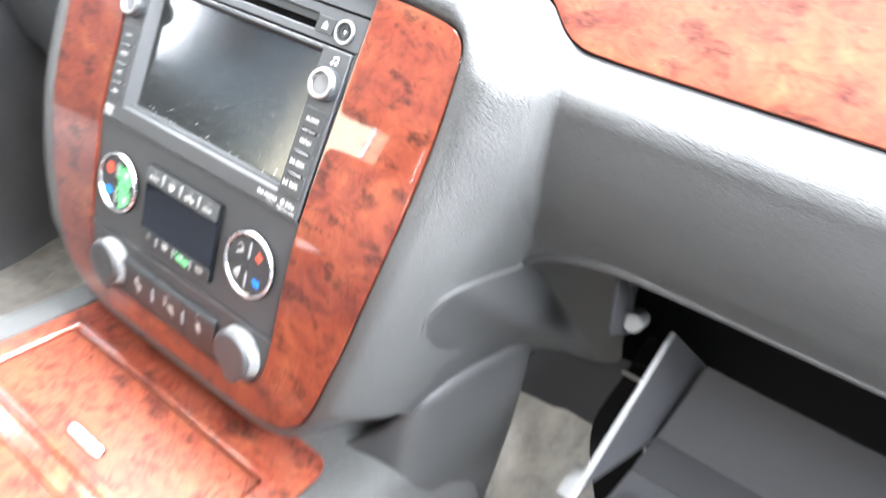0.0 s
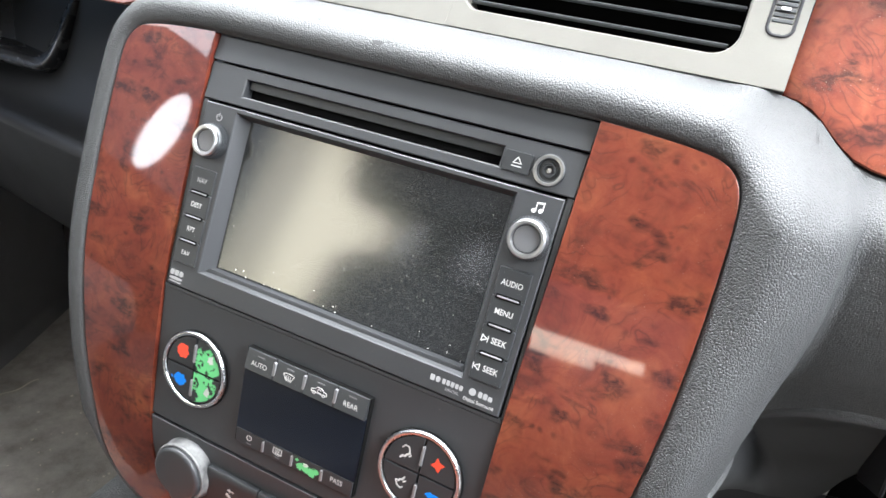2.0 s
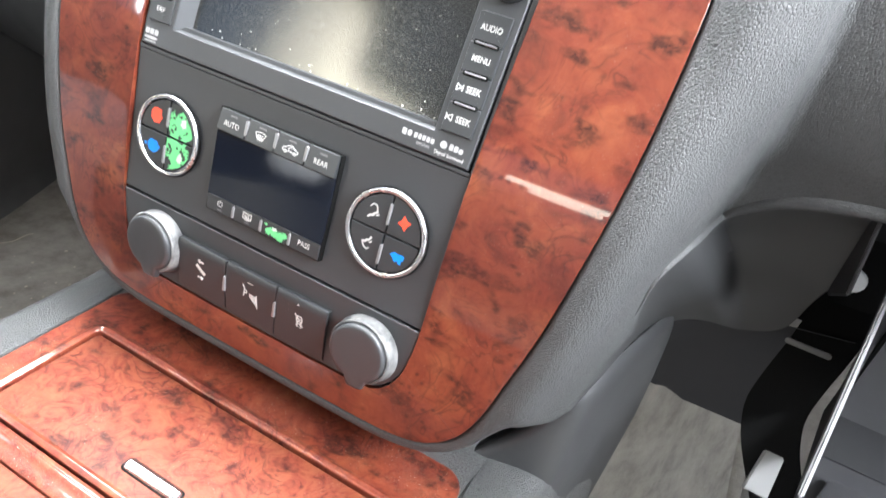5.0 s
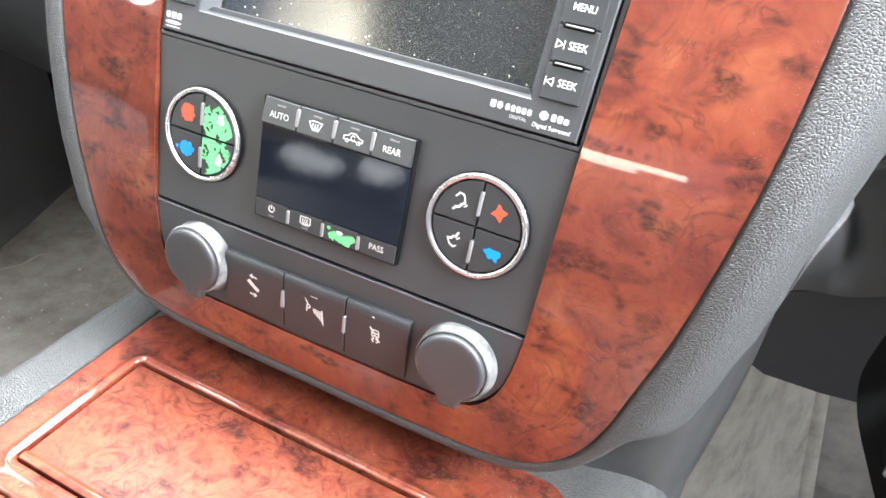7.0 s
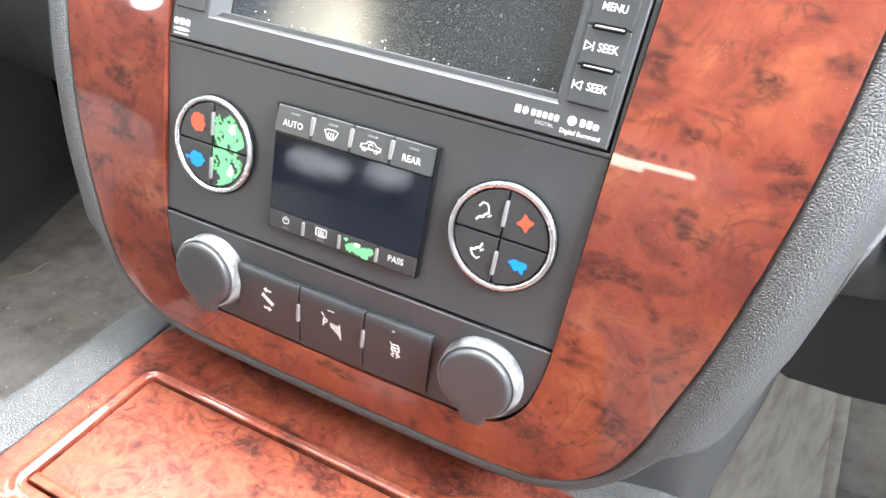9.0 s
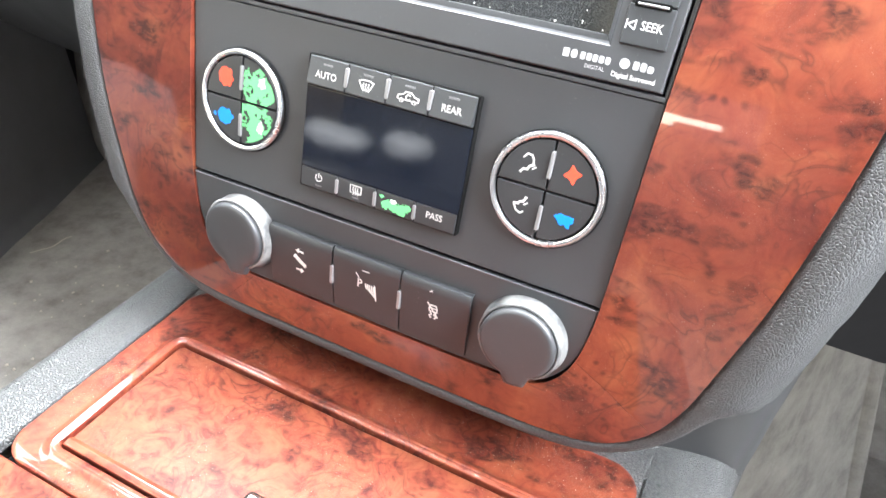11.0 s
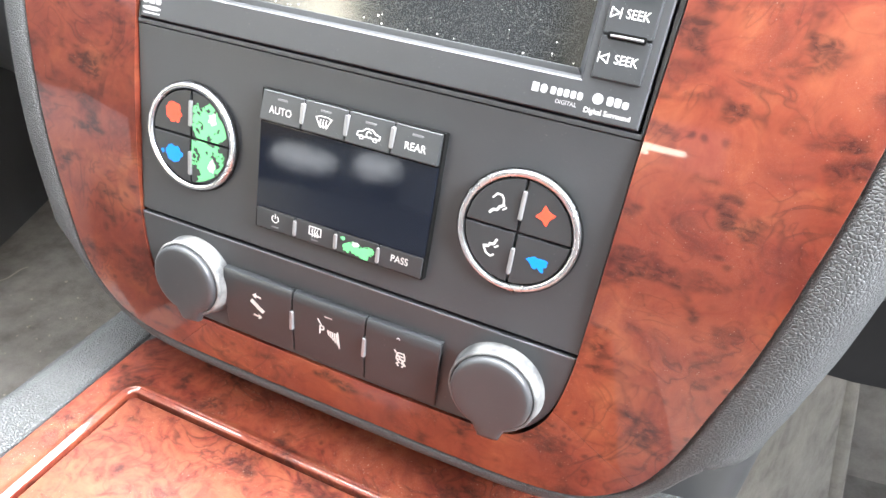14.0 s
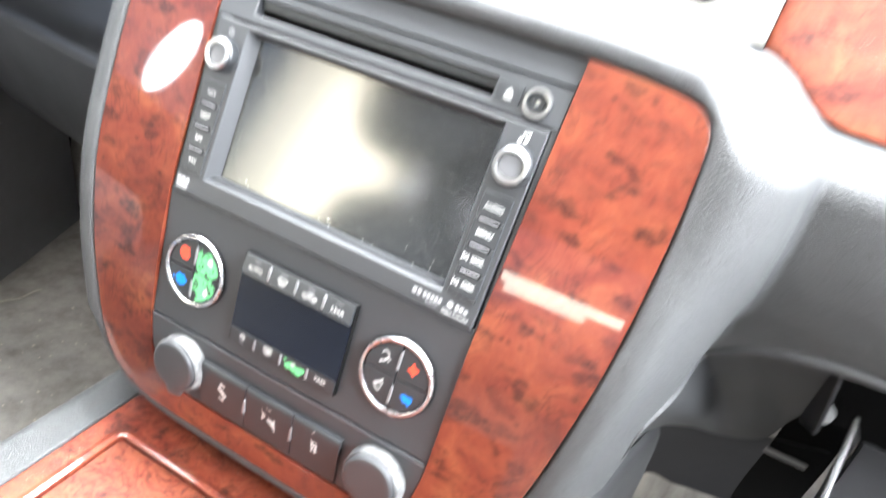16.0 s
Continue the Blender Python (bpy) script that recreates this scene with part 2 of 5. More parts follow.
RED = material("red_print", (0.82, 0.07, 0.03), 0.5)
BLUE = material("blue_print", (0.0, 0.2, 0.75), 0.5)
GREEN = material("worn_through_green", (0.14, 0.55, 0.21), 0.42)
CARPET = carpet("grey_carpet", (0.38, 0.355, 0.33))
CARPET_LIGHT = carpet("beige_grey_carpet", (0.44, 0.415, 0.375))
CRUMB = material("pale_crumb", (0.5, 0.44, 0.36), 0.8)
HEADLINER = dusty(material("grey_cabin_lining", (0.5, 0.49, 0.46), 0.9), (0.5, 0.49, 0.46), amount=0.1, rough=(0.8, 0.95))
PALE = dusty(material("pale_plastic", (0.2, 0.2, 0.2), 0.5), (0.2, 0.2, 0.2))
SEAT = leather("dark_seat_leather", (0.02, 0.02, 0.021), 700.0, 0.4, 0.5, 0.6)
# pale colour for the added pads that the display mirrors
PALE_REFLECTOR = leather("pale_reflector_pad", (0.5, 0.5, 0.5), 700.0, 0.3, 0.45, 0.4)
RUBBER = dusty(material("worn_black_cap", (0.036, 0.036, 0.038), 0.4), (0.036, 0.037, 0.039), amount=0.4, rough=(0.3, 0.5))
COLLAR = material("rubbed_grey_collar", (0.16, 0.16, 0.16), 0.32)
k = Nodes(COLLAR)
rub = k.ramp(k.noise(90.0, 5.0, 0.65), (0.36, 0.0), (0.68, 1.0))
k.to("Base Color", k.mix(rub, (0.055, 0.055, 0.056), (0.21, 0.21, 0.205)))
k.to("Roughness", k.math("MULTIPLY_ADD", rub, 0.15, 0.5))
k.bump(k.noise(900.0, 2.0), 0.15, 0.0003)
SCUFF = dusty(material("scuffed_leather", (0.018, 0.018, 0.018), 0.7), (0.018, 0.018, 0.018), rough=(0.6, 0.8))
BEZEL = dusty(material("satin_bezel", (0.03, 0.03, 0.032), 0.3), (0.03, 0.03, 0.032), amount=0.1, rough=(0.22, 0.32))
# the shade on the driver's side is put into this dark colour
KNEE = dusty(material("shaded_knee_panel", (0.02, 0.02, 0.021), 0.4), (0.02, 0.02, 0.021), amount=0.05, rough=(0.32, 0.42))
# grey darkened to hold the shade below the dashboard
HOLLOW = dusty(material("smooth_grey_in_shade", (0.03, 0.03, 0.031), 0.55), (0.03, 0.0305, 0.0315), amount=0.05, rough=(0.42, 0.56))

# ---- building helpers ----
# Stack coordinates, in metres: x towards the passenger, y into the dashboard, z up along the face,
# nought at the lower edge of the radio. The stack leans back by 18 degrees.
STACK = pose(0, 0, 0.55, -18, 0, 0)
PLACED = {}


def ys(z):
    """The face's gentle bow: its depth at a height."""
    return -0.003 + 0.013 * (z - 0.008) + 0.053 * (math.hypot(z - 0.008, 0.016) - 0.016) + (0.75 * z * z if z < 0 else 0.0)


def link(name, bm, mat, matrix):
    """Link a bmesh given in stack coordinates as one mesh whose own place is matrix."""
    bmesh.ops.remove_doubles(bm, verts=bm.verts, dist=1e-6)
    bmesh.ops.recalc_face_normals(bm, faces=bm.faces)
    bm.transform(matrix.inverted() @ STACK)
    me = bpy.data.meshes.new(name)
    bm.to_mesh(me)
    bm.free()
    me.materials.append(mat)
    return new(name, me)


def smooth(ob, angle=35):
    """Shade smooth by area, so that flat faces stay flat beside their rounded edges; sharper edges are kept."""
    bm = bmesh.new()
    bm.from_mesh(ob.data)
    bm.normal_update()
    limit = math.cos(radians(angle))
    area = [f.calc_area() for f in bm.faces]
    bm.faces.index_update()
    normals = []
    for f in bm.faces:
        f.smooth = True
        for loop in f.loops:
            n = Vector()
            for g in loop.vert.link_faces:
                if g.normal.dot(f.normal) > limit:
                    n += g.normal * area[g.index]
            normals.append(n.normalized() if n.length > 0 else f.normal.copy())
    for e in bm.edges:
        e.smooth = len(e.link_faces) == 2 and e.calc_face_angle(0.0) < radians(angle)
    bm.to_mesh(ob.data)
    bm.free()
    ob.data.normals_split_custom_set(normals)
    return ob


def thing(name, at, label, category, group="", kind=""):
    """An Empty at a place in stack coordinates, to carry its parts."""
    ob = new(name)
    ob.empty_display_size = 0.02
    ob.matrix_world = PLACED[ob.name] = STACK @ Matrix.Translation(at)
    return tagged(ob, label, category, group, kind)


def part(name, bm, mat, parent, label="", angle=35):
    matrix = PLACED[parent.name]
    ob = link(name, bm, mat, matrix)
    ob.parent = parent
    PLACED[ob.name] = matrix
    smooth(ob, angle)
    return tagged(ob, label)


def whole(name, bm, mat, at, label, category, group="", kind="", angle=35):
    """A thing that is one mesh."""
    matrix = STACK @ Matrix.Translation(at)
    ob = link(name, bm, mat, matrix)
    ob.matrix_world = PLACED[ob.name] = matrix
    smooth(ob, angle)
    return tagged(ob, label, category, group, kind)


def bow(bm):
    """Lay a mesh made as (x, -height above the face, z) onto the bowed face."""
    for v in bm.verts:
        v.co.y += ys(v.co.z)
    return bm


def mm(*values):
    return [v * 0.001 for v in values]


def rounded(x0, x1, z0, z1, r, n=5):
    """The outline of a rounded rectangle, in millimetres, anticlockwise."""
    pts = []
    for cx, cz, a in ((x1 - r, z0 + r, -90), (x1 - r, z1 - r, 0), (x0 + r, z1 - r, 90), (x0 + r, z0 + r, 180)):
        for i in range(n + 1):
            t = radians(a + 90 * i / n)
            pts.append((cx + r * math.cos(t), cz + r * math.sin(t)))
    return pts


def circle(cx, cz, r, n=40, a0=0.0):
    return [(cx + r * math.cos(a0 + 2 * math.pi * i / n), cz + r * math.sin(a0 + 2 * math.pi * i / n)) for i in range(n)]


def area2(pts):
    return sum(a[0] * b[1] - b[0] * a[1] for a, b in zip(pts, pts[1:] + pts[:1]))


def inset(pts, by):
    """An outline moved inwards (anticlockwise outlines)."""
    out = []
    for i, p in enumerate(pts):
        a, b = pts[i - 1], pts[(i + 1) % len(pts)]
        u = Vector((p[0] - a[0], p[1] - a[1]))
        v = Vector((b[0] - p[0], b[1] - p[1]))
        u = u.normalized() if u.length > 1e-6 else v.normalized()
        v = v.normalized() if v.length > 1e-6 else u
        n = Vector((-u.y - v.y, u.x + v.x))
        n = n.normalized() if n.length > 1e-6 else Vector((-u.y, u.x))
        c = max(0.4, n.dot(Vector((-u.y, u.x))))
        out.append((p[0] + n.x * by / c, p[1] + n.y * by / c))
    return out


def ring_verts(bm, pts, d):
    return [bm.verts.new((x * 0.001, -d * 0.001, z * 0.001)) for x, z in pts]


def bridge(bm, a, b):
    for i in range(len(a)):
        j = (i + 1) % len(a)
        bm.faces.new((a[i], a[j], b[j], b[i]))


def prism(bm, pts, d0, d1, edge=0.3):
    """A raised plate: an outline from height d0 to d1 over the face, with a rounded rim."""
    if area2(pts) < 0:
        pts = pts[::-1]
    rings = [ring_verts(bm, pts, d0), ring_verts(bm, pts, d1 - edge), ring_verts(bm, inset(pts, edge * 0.35), d1 - edge * 0.3), ring_verts(bm, inset(pts, edge), d1)]
    for a, b in zip(rings, rings[1:]):
        bridge(bm, a, b)
    bm.faces.new(rings[-1])
    bm.faces.new(rings[0][::-1])
    return bm


def frame_plate(bm, outer, inner, d0, d1, edge=0.4, deep=None):
    """A plate with one opening; the opening's wall goes down to the height deep."""
    deep = d0 if deep is None else deep
    if area2(outer) < 0:
        outer = outer[::-1]
    if area2(inner) < 0:
        inner = inner[::-1]
    rings = [ring_verts(bm, outer, d0), ring_verts(bm, outer, d1 - edge), ring_verts(bm, inset(outer, edge), d1), ring_verts(bm, inset(inner, -edge), d1), ring_verts(bm, inner, d1 - edge), ring_verts(bm, inner, deep)]
    for a, b in zip(rings, rings[1:]):
        bridge(bm, a, b)
    return bm


def lathe(bm, cx, cz, profile, n=48):
    """A turned piece: rings of (radius, height) round an axis that stands on the face."""
    rings = []
    for r, d in profile:
        rings.append(ring_verts(bm, circle(cx, cz, r, n), d) if r > 0 else [bm.verts.new((cx * 0.001, -d * 0.001, cz * 0.001))])
    for a, b in zip(rings, rings[1:]):
        if len(a) == 1 or len(b) == 1:
            one, many = (a[0], b) if len(a) == 1 else (b[0], a)
            for i in range(len(many)):
                bm.faces.new((one, many[i], many[(i + 1) % len(many)]))
        else:
            bridge(bm, a, b)
    return bm


def stroke(bm, pts, width, d, high=0.12):
    """A printed line of some width along a path, in millimetres."""
    for (ax, az), (bx, bz) in zip(pts, pts[1:]):
        u = Vector((bx - ax, bz - az))
        if u.length < 1e-6:
            continue
        u.normalize()
        e, n = u * width * 0.35, Vector((-u.y, u.x)) * width * 0.5
        quad = [(ax - e.x + n.x, az - e.y + n.y), (ax - e.x - n.x, az - e.y - n.y), (bx + e.x - n.x, bz + e.y - n.y), (bx + e.x + n.x, bz + e.y + n.y)]
        top, low = ring_verts(bm, quad, d + high), ring_verts(bm, quad, d - 0.1)
        bm.faces.new(top)
        bridge(bm, low, top)
    return bm


def blot(bm, cx, cz, rx, rz, d, seed, n=44, rough=0.35):
    """A worn patch with a ragged outline."""
    rnd = random.Random(seed)
    ph = [(rnd.uniform(0, 6.28), rnd.uniform(0.3, 1.0)) for _ in range(7)]
    pts = []
    for i in range(n):
        t = 2 * math.pi * i / n
        k = 1 + rough * sum(w * math.sin((j + 2) * t + p) for j, (p, w) in enumerate(ph)) / 3.0 + rnd.uniform(-0.07, 0.07)
        pts.append((cx + rx * k * math.cos(t), cz + rz * k * math.sin(t)))
    top, low = ring_verts(bm, pts, d + 0.14), ring_verts(bm, pts, d - 0.1)
    bm.faces.new(top)
    bridge(bm, low, top)
    return bm


def lettering(words, cx, cz, high, d, stretch=1.0):
    """Printed capitals of a height in millimetres, centred on a place of the face."""
    curve = bpy.data.curves.new("words", "FONT")
    curve.body, curve.align_x, curve.align_y, curve.size, curve.resolution_u = words, "CENTER", "CENTER", high * 1.22 * 0.001, 3
    curve.offset = high * 0.000016
    ob = new("words", curve)
    bpy.context.view_layer.update()
    me = bpy.data.meshes.new_from_object(ob.evaluated_get(bpy.context.evaluated_depsgraph_get()))
    bm = bmesh.new()
    bm.from_mesh(me)
    bpy.data.objects.remove(ob)
    bpy.data.meshes.remove(me)
    for v in bm.verts:
        v.co = Vector((v.co.x * stretch + cx * 0.001, -d * 0.001, v.co.y + cz * 0.001))
    return bm


def spline(pts, n):
    """A smooth path through points, resampled to n places at even distances."""
    p = [Vector(q) for q in pts]
    p = [p[0] * 2 - p[1]] + p + [p[-1] * 2 - p[-2]]
    fine = []
    for a, b, c, e in zip(p, p[1:], p[2:], p[3:]):
        for i in range(24):
            t = i / 24
            fine.append(0.5 * (2 * b + (c - a) * t + (2 * a - 5 * b + 4 * c - e) * t * t + (3 * b - a - 3 * c + e) * t ** 3))
    fine.append(p[-2])
    run = [0.0]
    for a, b in zip(fine, fine[1:]):
        run.append(run[-1] + (b - a).length)
    out = []
    for i in range(n):
        s, j = run[-1] * i / (n - 1), 0
        j = int(np.searchsorted(run, s))
        j = min(max(j, 1), len(fine) - 1)
        gap = run[j] - run[j - 1]
        out.append(fine[j - 1].lerp(fine[j], (s - run[j - 1]) / gap if gap > 0 else 0))
    return out


def spline3(pts, n):
    """A smooth curve through points in space, in n even steps of its parameter."""
    pts = [Vector(p) for p in pts]
    pts = [pts[0] * 2 - pts[1], *pts, pts[-1] * 2 - pts[-2]]
    out = []
    for i in range(n + 1):
        u = i / n * (len(pts) - 3)
        k = min(int(u), len(pts) - 4)
        a, b, c, d = pts[k:k + 4]
        f = u - k
        out.append((b * 2 + (c - a) * f + (a * 2 - b * 5 + c * 4 - d) * f * f + (b * 3 - a - c * 3 + d) * f ** 3) * 0.5)
    return out


def sheet(bm, rows):
    """Faces over rows of points of equal count."""
    made = [[bm.verts.new(p) for p in row] for row in rows]
    for a, b in zip(made, made[1:]):
        for i in range(len(a) - 1):
            bm.faces.new((a[i], a[i + 1], b[i + 1], b[i]))
    return bm


def from_world(bm):
    bm.transform(STACK.inverted())
    return bm


def box(bm, x0, x1, y0, y1, z0, z1):
    """A box in stack coordinates, metres."""
    v = [bm.verts.new((x, y, z)) for x in (x0, x1) for y in (y0, y1) for z in (z0, z1)]
    for q in ((0, 1, 3, 2), (4, 6, 7, 5), (0, 4, 5, 1), (2, 3, 7, 6), (0, 2, 6, 4), (1, 5, 7, 3)):
        bm.faces.new([v[i] for i in q])
    return bm


def smin(a, b, k):
    """The nearer of two depths, with a rounded inner corner."""
    h = max(0.0, min(1.0, 0.5 + 0.5 * (b - a) / k))
    return b * (1 - h) + a * h - k * h * (1 - h)


def lerp_table(x, table):
    return float(np.interp(x, [a for a, _ in table], [b for _, b in table]))


# ---- the wooden surround of the centre stack ----
HALF_OUTER = [(103.5, 138.2), (124, 137.2), (143, 135.5), (155, 132.6), (161.5, 126), (164.2, 115), (165, 92), (165, 66), (163.8, 36), (161.5, 8), (157.5, -22), (152, -55), (145, -84), (138.5, -108), (129, -126), (113, -138.5), (90, -143.5), (55, -144.8), (25, -145), (0, -145)]
HALF_INNER = [(103.3, 137.8), (102.8, 120), (101.4, 60), (100, 0), (99.4, -40), (98.6, -77), (97, -94), (93.5, -108), (86, -118.5), (76, -123), (50, -124.2), (25, -124.6), (0, -124.8)]
NW = 110


def both(pts):
    """A right half, from the top to the middle of the bottom, made whole round to the top left."""
    return pts + [Vector((-p.x, p.y)) for p in pts[-2::-1]]


outer = both(spline(HALF_OUTER, NW))
inner_right = spline(HALF_INNER, NW)
inner = both(inner_right)


def wood_surround():
    """Three veneered panels, butted with hairline joints at the lower corners."""
    base = thing("wood_surround", mm(0, 0, -135), "glossy red-brown burl wood surround framing the black centre stack", "trim")
    near = min(range(NW), key=lambda i: (inner[i].lerp(outer[i], 0.5) - Vector((111, -112))).length)
    far = min(range(NW, 2 * NW - 1), key=lambda i: abs(inner[i].x + 64.0) + abs(inner[i].y + 124))
    for name, first, last in (("passenger_side_panel", 0, near), ("lower_panel", near, far), ("driver_side_panel", far, len(inner) - 1)):
        bm = bmesh.new()
        rows = []
        for u, d in ((0, -4), (0, 1.12), (0.002, 1.26), (0.02, 1.3), (0.07, 1.31), (0.2, 1.31), (0.4, 1.3), (0.6, 1.28), (0.8, 1.25), (0.95, 1.2), (0.98, 1.18), (0.996, 1.13), (1.0, 0.9), (1.0, -5)):
            row = []
            for i in range(first, last + 1):
                a, b = inner[i], outer[i]
                x, z = a.x + (b.x - a.x) * u, a.y + (b.y - a.y) * u
                sink = 0.0
                if i == first > 0:
                    x, z = x + (inner[i + 1].x - a.x) * 0.015, z + (inner[i + 1].y - a.y) * 0.015
                    sink = 0.1
                if i == last < len(inner) - 1:
                    x, z = x + (inner[i - 1].x - a.x) * 0.015, z + (inner[i - 1].y - a.y) * 0.015
                    sink = 0.1
                row.append(Vector((x * 0.001, -(d - sink) * 0.001, z * 0.001)))
            if first > 0:
                row.insert(1, row[0].lerp(row[1], 0.14) - Vector((0, 0.00014, 0)))
                row.insert(0, row[0] + Vector((0, 0.002, 0)))
            if last < len(inner) - 1:
                row.insert(-1, row[-1].lerp(row[-2], 0.14) - Vector((0, 0.00014, 0)))
                row.append(row[-1] + Vector((0, 0.002, 0)))
            rows.append(row)
        sheet(bm, rows)
        ob = part(name, bow(bm), WOOD_FOOT if name == "lower_panel" else WOOD, base, "burl veneer panel with a clear lacquer", 40)
        # the lacquer is slightly crowned towards both sides
        where = [ob.data.vertices[loop.vertex_index].co.x for loop in ob.data.loops]
        normals = [Vector(n.vector) for n in ob.data.corner_normals]
        crown = [math.copysign(0.06 * max(0.0, min(1.0, (abs(x) - 0.07) / 0.035)), x) for x in where]
        ob.data.normals_split_custom_set([(n + Vector((c, 0, 0))).normalized() for n, c in zip(normals, crown)])
    return base


wood_surround()

# ---- the dashboard: one moulded body round the stack and along the passenger's side ----
LOOP = [(p.x, p.y) for p in outer] + [(x, 138.2) for x in np.linspace(-103.5, 103.5, 42)[1:-1]]
LOOP_A = np.array(LOOP)
LOOP_B = np.roll(LOOP_A, -1, axis=0)


def out_from_wood(x, z):
    """The distance of a place from the wood's outline."""
    p, ab = np.array((x, z)) - LOOP_A, LOOP_B - LOOP_A
    t = np.clip((p * ab).sum(1) / ((ab * ab).sum(1) + 1e-9), 0, 1)[:, None]
    return float(np.sqrt(((p - ab * t) ** 2).sum(1)).min())


STRIP = [(167, 168), (173, 167), (179.5, 164.5), (186, 159.5), (192, 153.5), (199, 148), (208, 144.3), (220, 143), (300, 142.5), (760, 142.5)]


def panel_depth(z):
    """The passenger's panel in section: a lip that looks up, then a face that leans in."""
    return lerp_table(z, [(-60, 200), (-30, 140), (0, 105), (20, 88), (36, 75), (44, 68), (55, 56), (70, 44), (85, 35), (100, 28.5), (112, 24.5), (120, 23), (127, 23.5), (133, 27), (138, 32.5), (143, 40), (160, 46), (190, 60)])


def rim_depth(s, low=0.0):
    """The stack's own rim in section, by the distance out from the wood; at the foot it stands less proud and turns under sooner."""
    high = lerp_table(s, [(0, 3.0), (0.35, 2.6), (0.8, 0.0), (2.0, -1.0), (4, -1.9), (7, -2.4), (10, -2.2), (13, -0.9), (16, 1.6), (19, 5.4), (22, 10.4), (25, 16.6), (28, 24.6), (30, 32), (32, 50), (34, 95), (36, 170), (50, 300)])
    if low <= 0:
        return high
    foot = lerp_table(s, [(0, 3.0), (0.35, 2.6), (0.8, 0.4), (1.6, -0.1), (3.4, -0.1), (5.2, 0.5), (6.6, 1.7), (7.8, 4.2), (8.5, 7.5), (9.0, 13.0), (11, 34), (14.5, 90), (50, 300)])
    return high + (foot - high) * low


def body_depth(x, z):
    """Depth of the dashboard's skin at a place."""
    low = max(0.0, min(1.0, (-100 - z) / 40))
    wide = max(0.0, min(1.0, (x - 138) / 30)) * max(0.0, min(1.0, (z + 30) / 120))
    wide = wide * wide * (3 - 2 * wide)
    deep = ys(max(-0.145, min(0.138, z * 0.001))) * 1000 + rim_depth(out_from_wood(x, z) * (1 - 0.27 * wide), low * low * (3 - 2 * low))
    if x > 132 and z > -60:
        k = max(0.0, min(1.0, (x - 132) / 50))
        deep = smin(deep, panel_depth(z) + max(0.0, (204 - x) / 54) ** 2 * 22, 2 + 62 * k * k * (3 - 2 * k))
    if z > 112:
        t = max(0.0, min(1.0, (abs(x) - 146) / 26))
        t = t * t * (3 - 2 * t)
        deep = smin(deep, 34.4 + t * (2.4 + (z - 143) * 0.26), 9)
        if x > 136:
            edge = lerp_table(x, STRIP)
            fade = max(0.0, min(1.0, (x - 136) / 44))
            deep = -smin(-deep, -(36.5 + (edge - 143) * 0.26 - 1.15 * max(0.0, edge - z) - 46 * (1 - fade) ** 2), 6 + 8 * fade)
    return deep


def skin(ob):
    """Shade a mesh of the dashboard's skin by the form itself, so that its sheets meet without a crease."""
    turn = (PLACED[ob.name].inverted() @ STACK).to_3x3()
    back = STACK.inverted() @ PLACED[ob.name]
    normals = []
    for v in ob.data.vertices:
        p = back @ v.co * 1000
        h = 1.2 if out_from_wood(p.x, p.z) < 12 else 3.0
        n = Vector((body_depth(p.x + h, p.z) - body_depth(p.x - h, p.z), -2 * h, body_depth(p.x, p.z + h) - body_depth(p.x, p.z - h)))
        normals.append((turn @ n).normalized() if abs(p.y - body_depth(p.x, p.z)) < 1 else v.normal.copy())
    if sum(v.normal.dot(n) for v, n in zip(ob.data.vertices, normals)) < 0:
        ob.data.flip_normals()
    ob.data.normals_split_custom_set_from_vertices(normals)
    return ob


ARCH = [(184, -22), (186, -16), (190, -4), (196, 7.5), (206, 20.5), (220, 31.5), (236, 38.5), (254, 42.5), (272, 44), (330, 44), (760, 44)]


